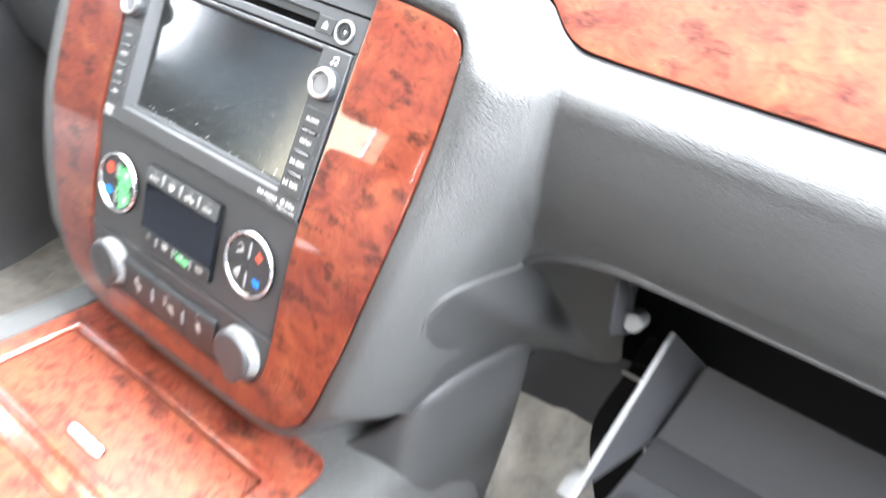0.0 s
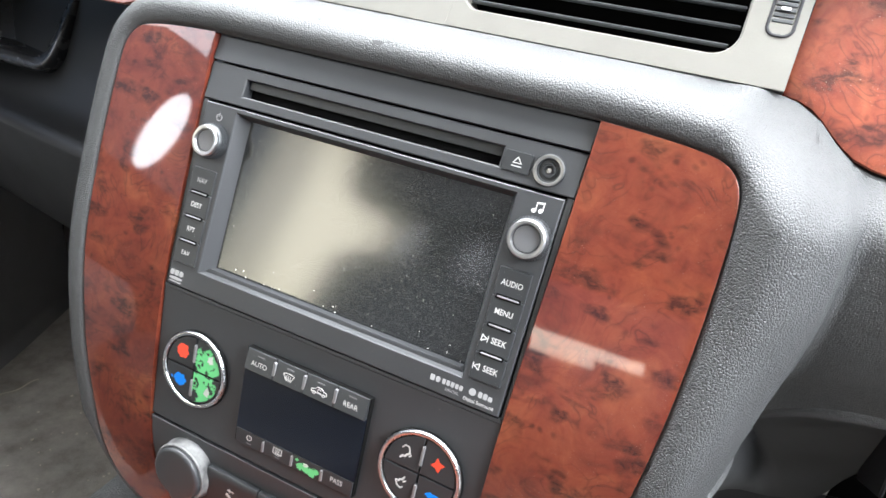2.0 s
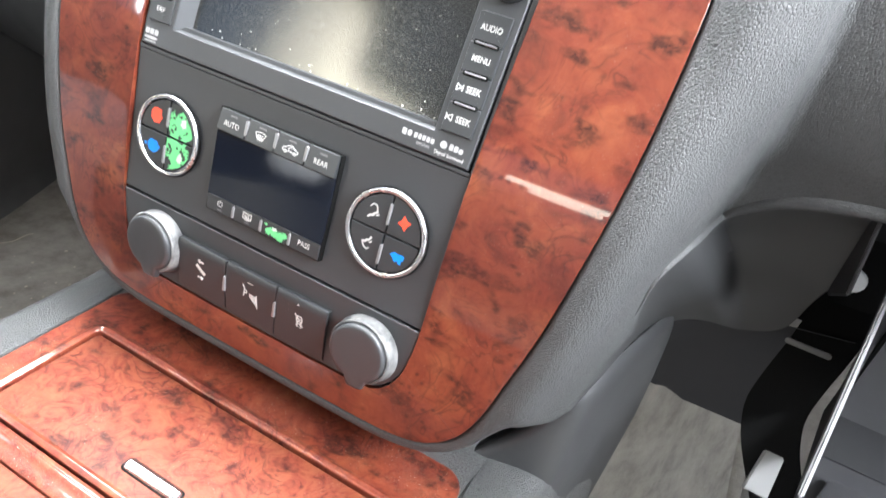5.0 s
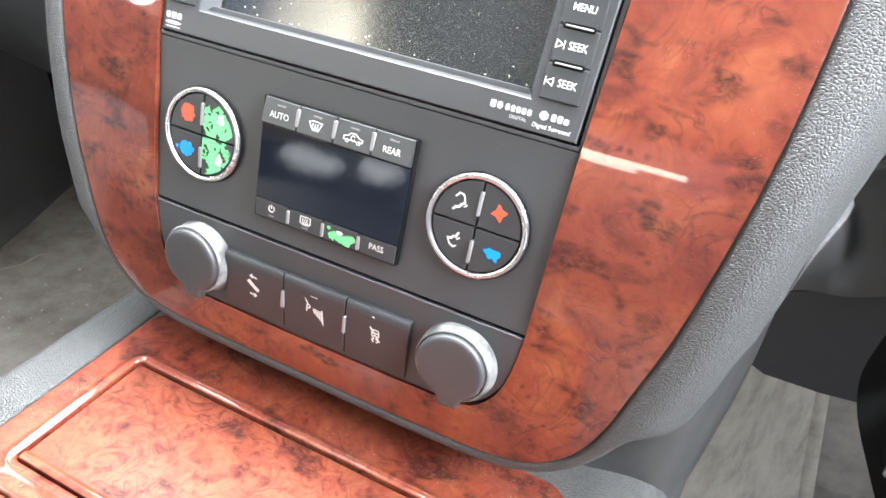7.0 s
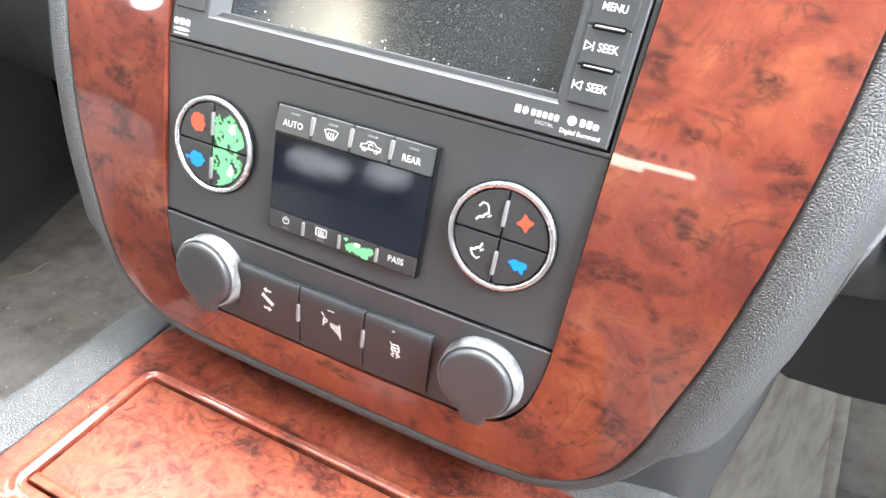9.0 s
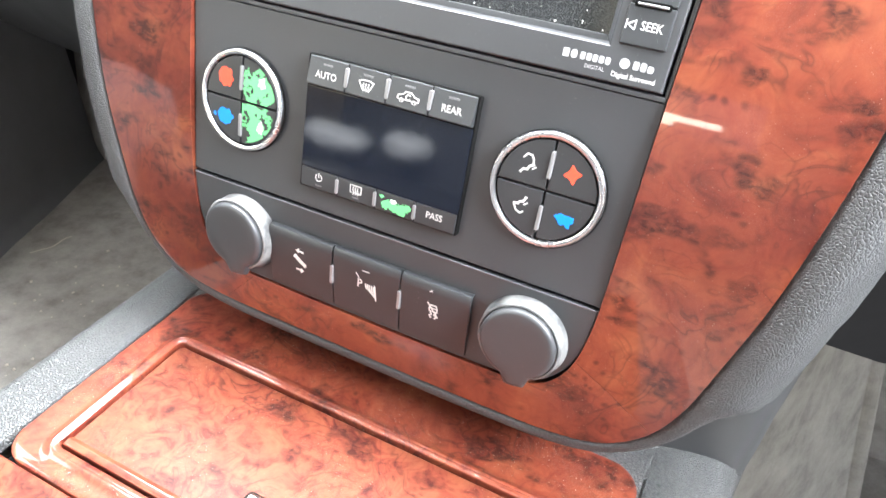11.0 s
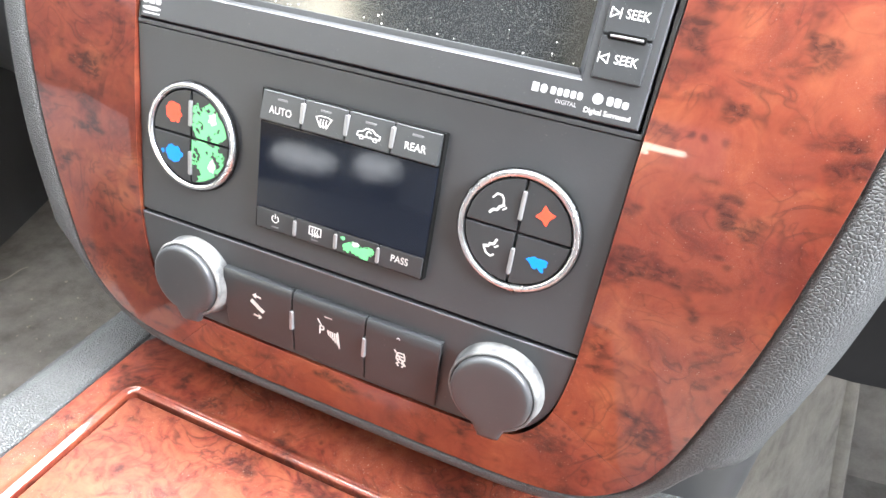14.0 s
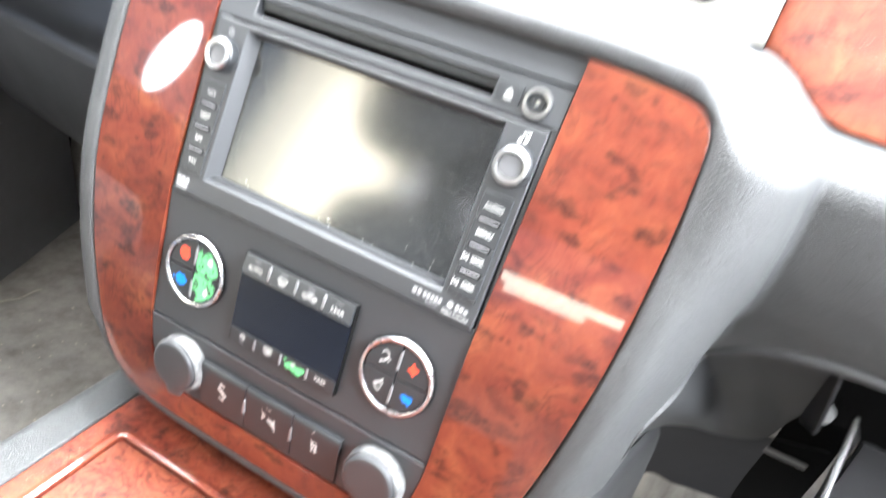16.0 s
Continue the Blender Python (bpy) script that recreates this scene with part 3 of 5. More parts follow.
def dashboard():
    base = thing("dashboard", mm(0, 60, 60), "grey leather-grained dashboard moulded round the centre stack, scuffed on top", "dashboard")
    ends = []
    for i, (x, z) in enumerate(LOOP):
        a, b = LOOP[i - 1], LOOP[(i + 1) % len(LOOP)]
        t = Vector((b[0] - a[0], b[1] - a[1])).normalized()
        n = Vector((t.y, -t.x)) if area2(LOOP) > 0 else Vector((-t.y, t.x))
        p = Vector((x, z))
        e = p + n * 36
        if z > 131:
            if abs(x) <= 150:
                e = Vector((x * 1.11, 168))
            else:
                f = (135 - z) / 4
                e = Vector((math.copysign(167 + 19 * max(0, min(1, f)), x), 168 - 8.5 * max(0, min(1, f)) ** 2))
        elif x > 0 and z > -72:
            f = (131 - z) / 203
            e = Vector((186, 159.5 - 219.5 * f))
        else:
            f = max(0.0, min(1.0, (-100 - z) / 40))
            e = p + n * ((38 if x > 0 else 36) + (14 - 36) * f * f * (3 - 2 * f))
        ends.append(e)
    bm = bmesh.new()
    rows = []
    for u in (0, 0.02, 0.05, 0.09, 0.14, 0.2, 0.27, 0.34, 0.41, 0.48, 0.55, 0.62, 0.69, 0.75, 0.81, 0.86, 0.9, 0.94, 0.97, 1.0):
        row = []
        for p, e in zip(LOOP, ends):
            q = Vector(p).lerp(e, u)
            row.append(Vector(mm(q.x, body_depth(q.x, q.y), q.y)))
        rows.append(row + [row[0].copy()])
    sheet(bm, rows)
    skin(part("stack_rim", bm, LEATHER, base, angle=70))
    # the passenger's panel, from the rim to the far side
    bm = bmesh.new()
    xs = [184, 186, 189, 192, 195, 198, 202, 206, 210, 215, 220, 226, 232, 240, 248, 258, 270, 300, 360, 460, 600, 760]
    low = spline(ARCH, 240)
    high = spline(STRIP, 240)
    rows = []
    for x in xs:
        z0 = float(np.interp(x, [p.x for p in low], [p.y for p in low]))
        z1 = float(np.interp(x, [p.x for p in high], [p.y for p in high])) + 0.4
        row = [Vector(mm(x, body_depth(x, z0) + 14, z0 - 1)), Vector(mm(x, body_depth(x, z0) + 3, z0 - 1.6))]
        for v in np.linspace(0, 1, 34):
            z = z0 + (z1 - z0) * v
            row.append(Vector(mm(x, body_depth(x, z), z)))
        rows.append(row)
    sheet(bm, rows)
    skin(part("passenger_panel", bm, LEATHER, base, angle=70))
    # the hollow under the knee arch, its shade put into a darker grey
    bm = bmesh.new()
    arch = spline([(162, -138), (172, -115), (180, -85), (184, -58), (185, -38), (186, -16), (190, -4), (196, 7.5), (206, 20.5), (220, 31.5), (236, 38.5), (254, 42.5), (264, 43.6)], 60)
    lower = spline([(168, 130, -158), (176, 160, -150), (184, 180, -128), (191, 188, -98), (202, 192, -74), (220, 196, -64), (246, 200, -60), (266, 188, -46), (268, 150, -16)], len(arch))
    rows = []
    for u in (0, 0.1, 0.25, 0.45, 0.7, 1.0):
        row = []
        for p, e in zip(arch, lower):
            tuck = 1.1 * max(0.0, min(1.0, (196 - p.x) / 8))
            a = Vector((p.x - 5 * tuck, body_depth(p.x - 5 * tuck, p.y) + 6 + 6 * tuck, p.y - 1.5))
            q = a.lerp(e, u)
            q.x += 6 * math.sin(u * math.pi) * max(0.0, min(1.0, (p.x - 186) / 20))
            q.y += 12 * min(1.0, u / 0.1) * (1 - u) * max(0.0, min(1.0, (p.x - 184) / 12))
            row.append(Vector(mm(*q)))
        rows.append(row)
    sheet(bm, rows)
    part("knee_hollow", bm, HOLLOW, base, "smooth hollow under the arch, its shade put into the grey", angle=70)
    # the rolled lip along the arch
    bm = bmesh.new()
    path = spline([(184.5, -34), (186, -16), (190, -4), (196, 7.5), (206, 20.5), (220, 31.5), (236, 38.5), (254, 42.5), (272, 44), (330, 44), (760, 44)], 150)
    rows = []
    for i, p in enumerate(path):
        r = 4.2 * min(1.0, i / 22) * (0.35 + 0.65 * min(1.0, 260 / p.x) ** 6) + 0.3
        a, b = path[max(0, i - 1)], path[min(len(path) - 1, i + 1)]
        t = (b - a).normalized()
        c = (p.x + t.y * r * 0.3, body_depth(p.x, p.y) + r * 0.75, p.y - t.x * r * 0.3)
        rows.append([Vector(mm(c[0] + t.y * r * math.cos(q), c[1] - r * math.sin(q), c[2] - t.x * r * math.cos(q))) for q in [radians(d) for d in range(-90, 271, 30)]])
    sheet(bm, rows)
    part("arch_lip", bm, LEATHER, base, "rolled grained lip of the knee arch", angle=80)
    # a dark trim below it, and the side of the stack that runs forward
    bm = bmesh.new()
    rows = [[Vector(mm(*q)) for q in row] for row in (
        [(176, 165, -150), (190, 189, -100), (205, 194, -70), (240, 201, -58), (268, 192, -44), (310, 205, -40)],
        [(180, 200, -145), (194, 240, -130), (215, 260, -120), (250, 300, -125), (285, 330, -120), (340, 360, -115)],
        [(182, 255, -146), (202, 285, -154), (225, 315, -164), (262, 365, -180), (306, 420, -198), (370, 500, -220)])]
    sheet(bm, rows)
    part("lower_trim", bm, PLASTIC_DARK, base, "dark plastic trim above the carpet", angle=70)
    # the underside behind the bottom rim
    bm = bmesh.new()
    sheet(bm, [[Vector(mm(x, y, z + 0.0004 * x * x)) for x in np.linspace(-110, 110, 16)] for y, z in ((32, -151), (54, -154), (76, -158), (100, -164))])
    part("stack_foot", bm, PLASTIC_DARK, base, angle=70)
    # a worn scuff on the top edge
    for x, z, w, h, seed in ((-8, 150, 2.6, 1.2, 3), (-3, 151.5, 1.0, 0.6, 4), (2, 151, 0.7, 0.5, 5), (24, 153, 0.7, 0.4, 6), (-46, 156, 1.1, 0.8, 9)):
        one = blot(bmesh.new(), 0, 0, w, h, 0, seed, 30, 0.5)
        for v in one.verts:
            X, Z = v.co.x * 1000 + x, v.co.z * 1000 + z
            v.co = Vector(mm(X, body_depth(X, Z) - (0.12 if v.co.y < 0 else -0.2), Z))
        part("scuff", one, SCUFF, base, "dark scuff mark in the grain")
    return base


dashboard()


# ---- the silver vent trim with its two vents ----
def trim_depth(z):
    return 34.5 + (z - 168) * 0.32


def onto_trim(bm):
    """Lay a mesh made as (x, -height, z) onto the leaning trim."""
    for v in bm.verts:
        v.co.y += trim_depth(v.co.z * 1000) * 0.001
    return bm


def vent_outline(side, grow=0.0):
    pts = rounded(13 - grow, 144 + grow, 179.3 - grow, 236 + grow, 11 + grow, 7)
    return [(side * x, z) for x, z in pts]


def vent_trim():
    base = thing("vent_trim", mm(0, 40, 190), "satin silver painted trim panel around the two centre air vents", "trim")
    both_sides = bmesh.new()
    for side in (1, -1):
        bm = bmesh.new()
        frame_plate(bm, [(side * x, z) for x, z in rounded(0.0, 170, 168.3, 250, 0.4, 7)], vent_outline(side), -6, 0.6, 0.8, -16)
        for v in bm.verts:
            if abs(v.co.x) > 0.165:
                v.co.x = math.copysign(0.1675 + (v.co.z - 0.168) * 0.02, v.co.x)
            if abs(v.co.x) < 0.0011:
                v.co.x = 0.0
                if v.co.y < 0.003:
                    v.co.y = -0.0006
        me = bpy.data.meshes.new("half")
        bm.to_mesh(me)
        bm.free()
        both_sides.from_mesh(me)
        bpy.data.meshes.remove(me)
    bmesh.ops.remove_doubles(both_sides, verts=both_sides.verts, dist=0.0004)
    part("panel", onto_trim(both_sides), SILVER, base, angle=12)
    part("centre_strip", onto_trim(prism(bmesh.new(), rounded(-9, 9, 168.6, 249, 0.4, 2), -1, 0.72, 0.12)), SILVER, base)
    for side in (1, -1):
        wheel = bmesh.new()
        cx = side * 158.4
        frame_plate(wheel, rounded(cx - 6, cx + 6, 191, 230, 4.5), rounded(cx - 4.6, cx + 4.6, 192.4, 228.6, 3.4), 0.2, 1.3, 0.5, -3)
        part("wheel_slot", onto_trim(wheel), PLASTIC_DARK, base, "dark slot of the vent wheel")
        bm = bmesh.new()
        for k in range(13):
            a, b = 195 + k * 2.5, 197 + k * 2.5
            prism(bm, rounded(cx - 4.3, cx + 4.3, a, b, 0.6, 2), -3, 0.4 + 1.6 * math.sin(math.pi * (k + 0.5) / 13), 0.4)
        w = part("thumbwheel", onto_trim(bm), PLASTIC_SWITCH, base, "ribbed dark vent thumbwheel")
        bm = bmesh.new()
        for z in (203, 211, 219):
            prism(bm, rounded(cx - 2, cx + 2, z, z + 1.6, 0.5, 2), 1.5, 2.4, 0.2)
        part("mark", onto_trim(bm), PRINT_DIM, w, "white marks on the wheel")
    return base


def air_vent(side):
    base = thing("air_vent", mm(side * 78, 50, 205), "dark slatted centre air vent set into the silver trim", "air vent", "centre air vents")
    bm = bmesh.new()
    box(bm, *mm(min(side * 12, side * 146), max(side * 12, side * 146), 66, 110, 176, 240))
    part("duct", bm, GAP, base)
    for k in range(6):
        bm = bmesh.new()
        z = 184.5 + 9.2 * k
        y = trim_depth(z)
        lo, hi = (14.2, 142.8) if k else (17, 140)
        rows = []
        for dy, dz in ((4, -1.3), (3, -0.6), (3, 0.2), (4.2, 0.9), (22, 4.2), (22, 2.8), (4, -1.3)):
            rows.append([Vector(mm(side * x, y + dy, z + dz)) for x in np.linspace(lo, hi, 9)])
        sheet(bm, rows)
        part("slat", bm, PLASTIC_SWITCH, base)
    for k in range(9):
        bm = bmesh.new()
        x = side * (24 + k * 13.5)
        box(bm, *mm(x - 0.8, x + 0.8, 68, 84, 180, 236))
        part("vane", bm, PLASTIC_DARK, base)
    return base


vent_trim()
for side in (1, -1):
    air_vent(side)


def wood_strip(side, length):
    """The wood panel beside the vents, with its swept lower corner."""
    bm = bmesh.new()
    low = [(167.8, 168.6), (173, 167.6), (179.5, 165.3), (186, 160.3), (192, 154.3), (199, 149), (208, 145.4), (220, 144.2), (300, 143.6), (length, 143.6)]
    path = spline(low, 90)
    rows = []
    for u, out in ((0, -4), (0, 0), (0.006, 0.7), (0.03, 1.2), (0.1, 1.8), (0.3, 2.6), (0.6, 3.0), (1.0, 3.0)):
        row = []
        for p in path:
            top = 262
            z = p.y + (top - p.y) * u
            x = p.x + (1.4 * (z - 168) * 0.02 if p.x < 170 else 0)
            row.append(Vector(mm(side * x, 38 + (z - 143) * 0.26 - out + 2 * max(0, 1 - (p.x - 167) / 8), z)))
        rows.append(row)
    sheet(bm, rows)
    return whole("wood_strip", bm, WOOD_STRIP, mm(side * 300, 50, 190), "glossy red burl wood strip along the dashboard" if side > 0 else "short burl wood strip beside the driver's gauges", "trim", angle=40)


wood_strip(1, 760)
wood_strip(-1, 300)

# ---- the radio ----
def plate(name, pts, d0, d1, mat, parent, label="", edge=0.3):
    return part(name, bow(prism(bmesh.new(), pts, d0, d1, edge)), mat, parent, label)


def words(text, x, z, high, d, parent, mat=None, stretch=1.0):
    return part("lettering", bow(lettering(text, x, z, high, d, stretch)), mat or PRINT, parent)


def lines(name, paths, width, d, parent, mat=None):
    bm = bmesh.new()
    for path in paths:
        stroke(bm, path, width, d)
    return part(name, bow(bm), mat or PRINT, parent)


def shift(path, x, z, k=1.0):
    return [(x + a * k, z + b * k) for a, b in path]


def arc(cx, cz, r, a0, a1, n=14):
    return [(cx + r * math.cos(radians(a0 + (a1 - a0) * i / n)), cz + r * math.sin(radians(a0 + (a1 - a0) * i / n))) for i in range(n + 1)]


def power_sign(x, z, r, d, parent, mat=None):
    return lines("power_sign", [arc(x, z, r, 125, 415), [(x, z + 0.15 * r), (x, z + 1.25 * r)]], 0.35, d, parent, mat)


def knob(x, z, r, parent):
    k = part("knob", bow(lathe(bmesh.new(), x, z, [(r, -0.5), (r, 5.4), (r - 0.4, 6.2), (r - 1.1, 7.2), (r - 1.4, 7.6), (r - 2.9, 7.6), (r - 3.2, 6.8), (r - 3.8, 6.5), (0, 6.4)], 56)), PLASTIC_SWITCH, parent, "ribbed black rotary knob")
    part("ring", bow(lathe(bmesh.new(), x, z, [(r - 0.95, 7.0), (r - 0.9, 8.0), (r - 1.5, 8.7), (r - 2.7, 8.6), (r - 3.2, 7.4), (r - 3.3, 6.6)], 56)), KNOB_METAL, k, "worn chrome rim")
    part("cap", bow(lathe(bmesh.new(), x, z, [(r - 3.4, 6.4), (r - 3.6, 6.9), (r - 4.4, 7.1), (0, 7.0)], 40)), PLASTIC_GREY, k, "rubbed grey centre")
    bm = bmesh.new()
    for i in range(44):
        a = 2 * math.pi * i / 44
        px, pz = x + math.cos(a) * (r + 0.1), z + math.sin(a) * (r + 0.1)
        prism(bm, circle(px, pz, 0.32, 6), 0.3, 5.6, 0.12)
    part("grip", bow(bm), PLASTIC_SWITCH, k)
    return k


def radio():
    base = thing("car_radio", mm(0, 0, 60), "black car radio with large dark screen, knobs and disc slot", "car radio")
    # the blank strip over it, and the black seat behind all
    plate("seat_plate", rounded(-104, 104, -2, 138.5, 1), -16, -10.5, GAP, base)
    bm = prism(bmesh.new(), [(-102.4, 124.6), (102.4, 124.6), (102.9, 137.6), (-102.9, 137.6)], -9, 0.9, 0.6)
    for v in bm.verts:
        if v.co.y < 0.004:
            v.co.y += 0.0012 + 0.17 * (v.co.z - 0.1246)
    part("top_strip", bow(bm), PLASTIC, base, "blank strip that leans back over the slot")
    bm = bmesh.new()
    strip = [(-102.2, 104.2), (102.2, 104.2), (102.4, 123.6), (-102.4, 123.6)]
    sides = [(x, 104.2) for x in np.linspace(-102, 102, 12)] + [(x, 123.6) for x in np.linspace(102.3, -102.3, 12)]
    slot = [(x, 109.2) for x in np.linspace(-78, 65.5, 12)] + [(x, 118.2) for x in np.linspace(65.5, -78, 12)]
    frame_plate(bm, sides, slot, -9, 0.6, 0.5, -9)
    for v in bm.verts:
        if v.co.y < 0.004:
            v.co.y += 0.08 * (v.co.z - 0.1042)
    part("upper_face", bow(bm), PLASTIC, base)
    plate("disc_slot", rounded(-79, 66, 108, 119, 0.5, 2), -9.5, -7, GAP, base, "dark disc slot")
    plate("slot_flap", rounded(-77.5, 65, 113.6, 118.0, 0.4, 2), -7, -3.6, PLASTIC_SWITCH, base)
    eject = plate("eject_button", rounded(67, 79.8, 108.6, 117.6, 0.6, 3), -2, 0.9, PLASTIC_SWITCH, base)
    bm = bmesh.new()
    stroke(bm, [(71.6, 112.6), (75.4, 112.6), (73.5, 115.2), (71.6, 112.6)], 0.45, 0.9)
    stroke(bm, [(71.4, 111.2), (75.6, 111.2)], 0.5, 0.9)
    part("eject_sign", bow(bm), PRINT, eject)
    jack = part("aux_jack", bow(lathe(bmesh.new(), 88, 113, [(7.2, 0), (7.0, 0.9), (6.0, 1.6), (4.9, 1.4), (4.6, 0.2), (3.4, 0.2), (3.1, 1.0), (2.2, 1.0), (1.9, -1.5), (0, -1.5)])), PLASTIC_SWITCH, base, "round audio socket")
    part("jack_ring", bow(lathe(bmesh.new(), 88, 113, [(6.9, 1.0), (6.6, 1.75), (6.0, 1.9), (5.3, 1.7), (5.1, 1.0)])), KNOB_METAL, jack, "bright metal ring")
    part("jack_pin", bow(lathe(bmesh.new(), 88, 113, [(1.2, -1), (1.0, 0.2), (0, 0.4)], 20)), CHROME, jack)
    # the frame that shows beside the main face
    for sx in (1, -1):
        plate("side_frame", [(sx * x, z) for x, z in ((98.7, 0.4), (99.7, 0.4), (102.0, 103.8), (98.9, 103.8))], -9, 0.1, PLASTIC, base, "", 0.3)
    # the main face with the sunk screen
    plate("lower_frame", [(-99.4, 0.5), (99.4, 0.5), (99.45, 2.2), (-99.45, 2.2)], -9, 0.5, PLASTIC, base, "", 0.3)
    face = [(x, 3.0) for x in np.linspace(-97.6, 97.6, 14)] + [(x, 102.8) for x in np.linspace(98.4, -98.4, 14)]
    hole = [(x, 14.6) for x in np.linspace(-78.2, 76.8, 14)] + [(x, 100.2) for x in np.linspace(77.2, -77.6, 14)]
    bm = bmesh.new()
    frame_plate(bm, face, hole, -9, 1.4, 0.5, 0.6)
    part("face", bow(bm), PLASTIC, base)
    bm = bmesh.new()
    top = ring_verts(bm, hole, 0.7)
    glass = [(x, 17.4) for x in np.linspace(-73.6, 74.2, 14)] + [(x, 97.6) for x in np.linspace(74.2, -73.6, 14)]
    low = ring_verts(bm, glass, -6.6)
    bridge(bm, top, low)
    part("screen_well", bow(bm), PLASTIC, base, "slanted grey walls round the screen")
    plate("screen", rounded(-74.6, 75.2, 16.4, 98.6, 0.4, 2), -9, -6.4, GLASS, base, "dusty dark glass screen", 0.1)
    bm = bmesh.new()
    rnd = random.Random(8)
    for _ in range(24):
        x = rnd.uniform(-70, 72)
        prism(bm, circle(x, 18.4 + rnd.random() ** 3 * 9, rnd.uniform(0.12, 0.38), 6), -6.5, -6.15, 0.08)
    tagged(part("crumbs", bow(bm), HEADLINER, base, "crumbs of dust on the lower edge"), kind="stuff")
    bm = bmesh.new()
    prism(bm, [(-77.4, 15.0), (76.4, 15.0), (74.2, 17.6), (-73.8, 17.6)], -6.4, -1.6, 0.4)
    part("ledge", bow(bm), PLASTIC, base, "dusty ledge below the screen")
    knob(-88, 83.2, 9.0, base)
    knob(88.6, 83.0, 9.4, base)
    power_sign(-88, 96.0, 1.7, 1.4, base, PRINT_DIM)
    bm = bmesh.new()
    for dx in (0, 3.1):
        prism(bm, circle(86.6 + dx, 95.0 + dx * 0.13, 1.0, 14), 1.3, 1.6, 0.1)
        stroke(bm, [(87.5 + dx, 95.2 + dx * 0.13), (87.5 + dx, 98.6 + dx * 0.13)], 0.45, 1.45)
    stroke(bm, [(87.5, 98.5), (90.6, 98.9)], 0.8, 1.45)
    part("music_sign", bow(bm), PRINT, base)
    for side, texts in ((-1, ("NAV", "DEST", "RPT", "FAV")), (1, ("AUDIO", "MENU", "SEEK", "SEEK"))):
        x0, x1 = (-96.2, -80.8) if side < 0 else (79.6, 94.8)
        for k, text in enumerate(texts):
            z1 = 68.2 - 13.2 * k
            key = plate("button", rounded(x0, x1, z1 - 12.9, z1, 0.7, 3), 0, 2.2, PLASTIC_SWITCH, base, "", 0.7)
            cx = (x0 + x1) / 2
            if text == "SEEK":
                words(text, cx + 1.5, z1 - 6.6, 3.2, 2.34, key, stretch=0.86)
                s = 1 if k == 2 else -1
                lines("arrow_sign", [shift([(-1.3 * s, -1.4), (1.2 * s, 0), (-1.3 * s, 1.4), (-1.3 * s, -1.4)], cx - 5.2, z1 - 6.6), shift([(1.6 * s, -1.4), (1.6 * s, 1.4)], cx - 5.2, z1 - 6.6)], 0.4, 2.2, key)
            else:
                words(text, cx, z1 - 6.6, 3.0, 2.34, key, PRINT_DIM if text == "NAV" else PRINT, 0.86)
            if k < 3:
                plate("bar_seat", rounded(cx - 5.9, cx + 5.9, z1 - 14.3, z1 - 12.0, 0.8, 3), 1.2, 2.45, GAP, base, "", 0.2)
                plate("bar", rounded(cx - 5.1, cx + 5.1, z1 - 13.6, z1 - 12.8, 0.38, 3), 1.2, 3.0, BAR, base, "bright bar between buttons", 0.4)
    # marks under the screen, as plain shapes
    for k in range(3):
        plate("printed_mark", rounded(-96.4 + k * 3.1, -93.8 + k * 3.1, 8.3, 11.2, 0.9 if k != 1 else 0.2, 3), 1.3, 1.5, PRINT_DIM, base, "white printed mark", 0.06)
    plate("printed_mark", [(-92 + 4.6 * math.cos(a * 0.2618), 6.6 + 0.85 * math.sin(a * 0.2618)) for a in range(24)], 1.3, 1.5, PRINT_DIM, base, "white printed mark", 0.06)
    plate("printed_mark", rounded(-96, -88, 4.4, 5.1, 0.2, 2), 1.3, 1.5, PRINT_DIM, base, "white printed mark", 0.06)
    for x in (63.4, 66.2):
        plate("printed_mark", rounded(x - 1.1, x + 1.1, 8.0, 10.8, 1.0 if x > 64 else 0.3, 3), 1.3, 1.5, PRINT_DIM, base, "white printed mark", 0.06)
    for k in range(5):
        plate("printed_mark", rounded(68.4 + k * 2.15, 70.1 + k * 2.15, 8.2, 10.6, 0.5, 2), 1.3, 1.5, PRINT_DIM, base, "white printed mark", 0.06)
    words("DIGITAL", 74.0, 6.4, 1.5, 1.46, base, PRINT_DIM, 1.0)
    plate("printed_mark", circle(83.4, 9.8, 1.7, 18), 1.3, 1.5, PRINT_DIM, base, "white printed mark", 0.06)
    for k in range(3):
        plate("printed_mark", rounded(86.2 + k * 2.4, 88.2 + k * 2.4, 8.4, 11.2 - 0.6 * (k == 2), 0.6, 2), 1.3, 1.5, PRINT_DIM, base, "white printed mark", 0.06)
    words("Digital Surround", 87.2, 5.8, 1.9, 1.46, base, PRINT, 0.95)
    return base


# ---- the climate control panel ----
def quarter(cx, cz, r, k, gap=0.35):
    """A quarter of a disc, clear of its neighbours."""
    sx, sz = ((1, 1), (-1, 1), (-1, -1), (1, -1))[k]
    pts = [(gap, gap)]
    for i in range(15):
        t = radians(90 * i / 14)
        pts.append((max(gap, r * math.cos(t)), max(gap, r * math.sin(t))))
    pts = [(cx + sx * a, cz + sz * b) for a, b in pts]
    return pts if sx * sz > 0 else pts[::-1]


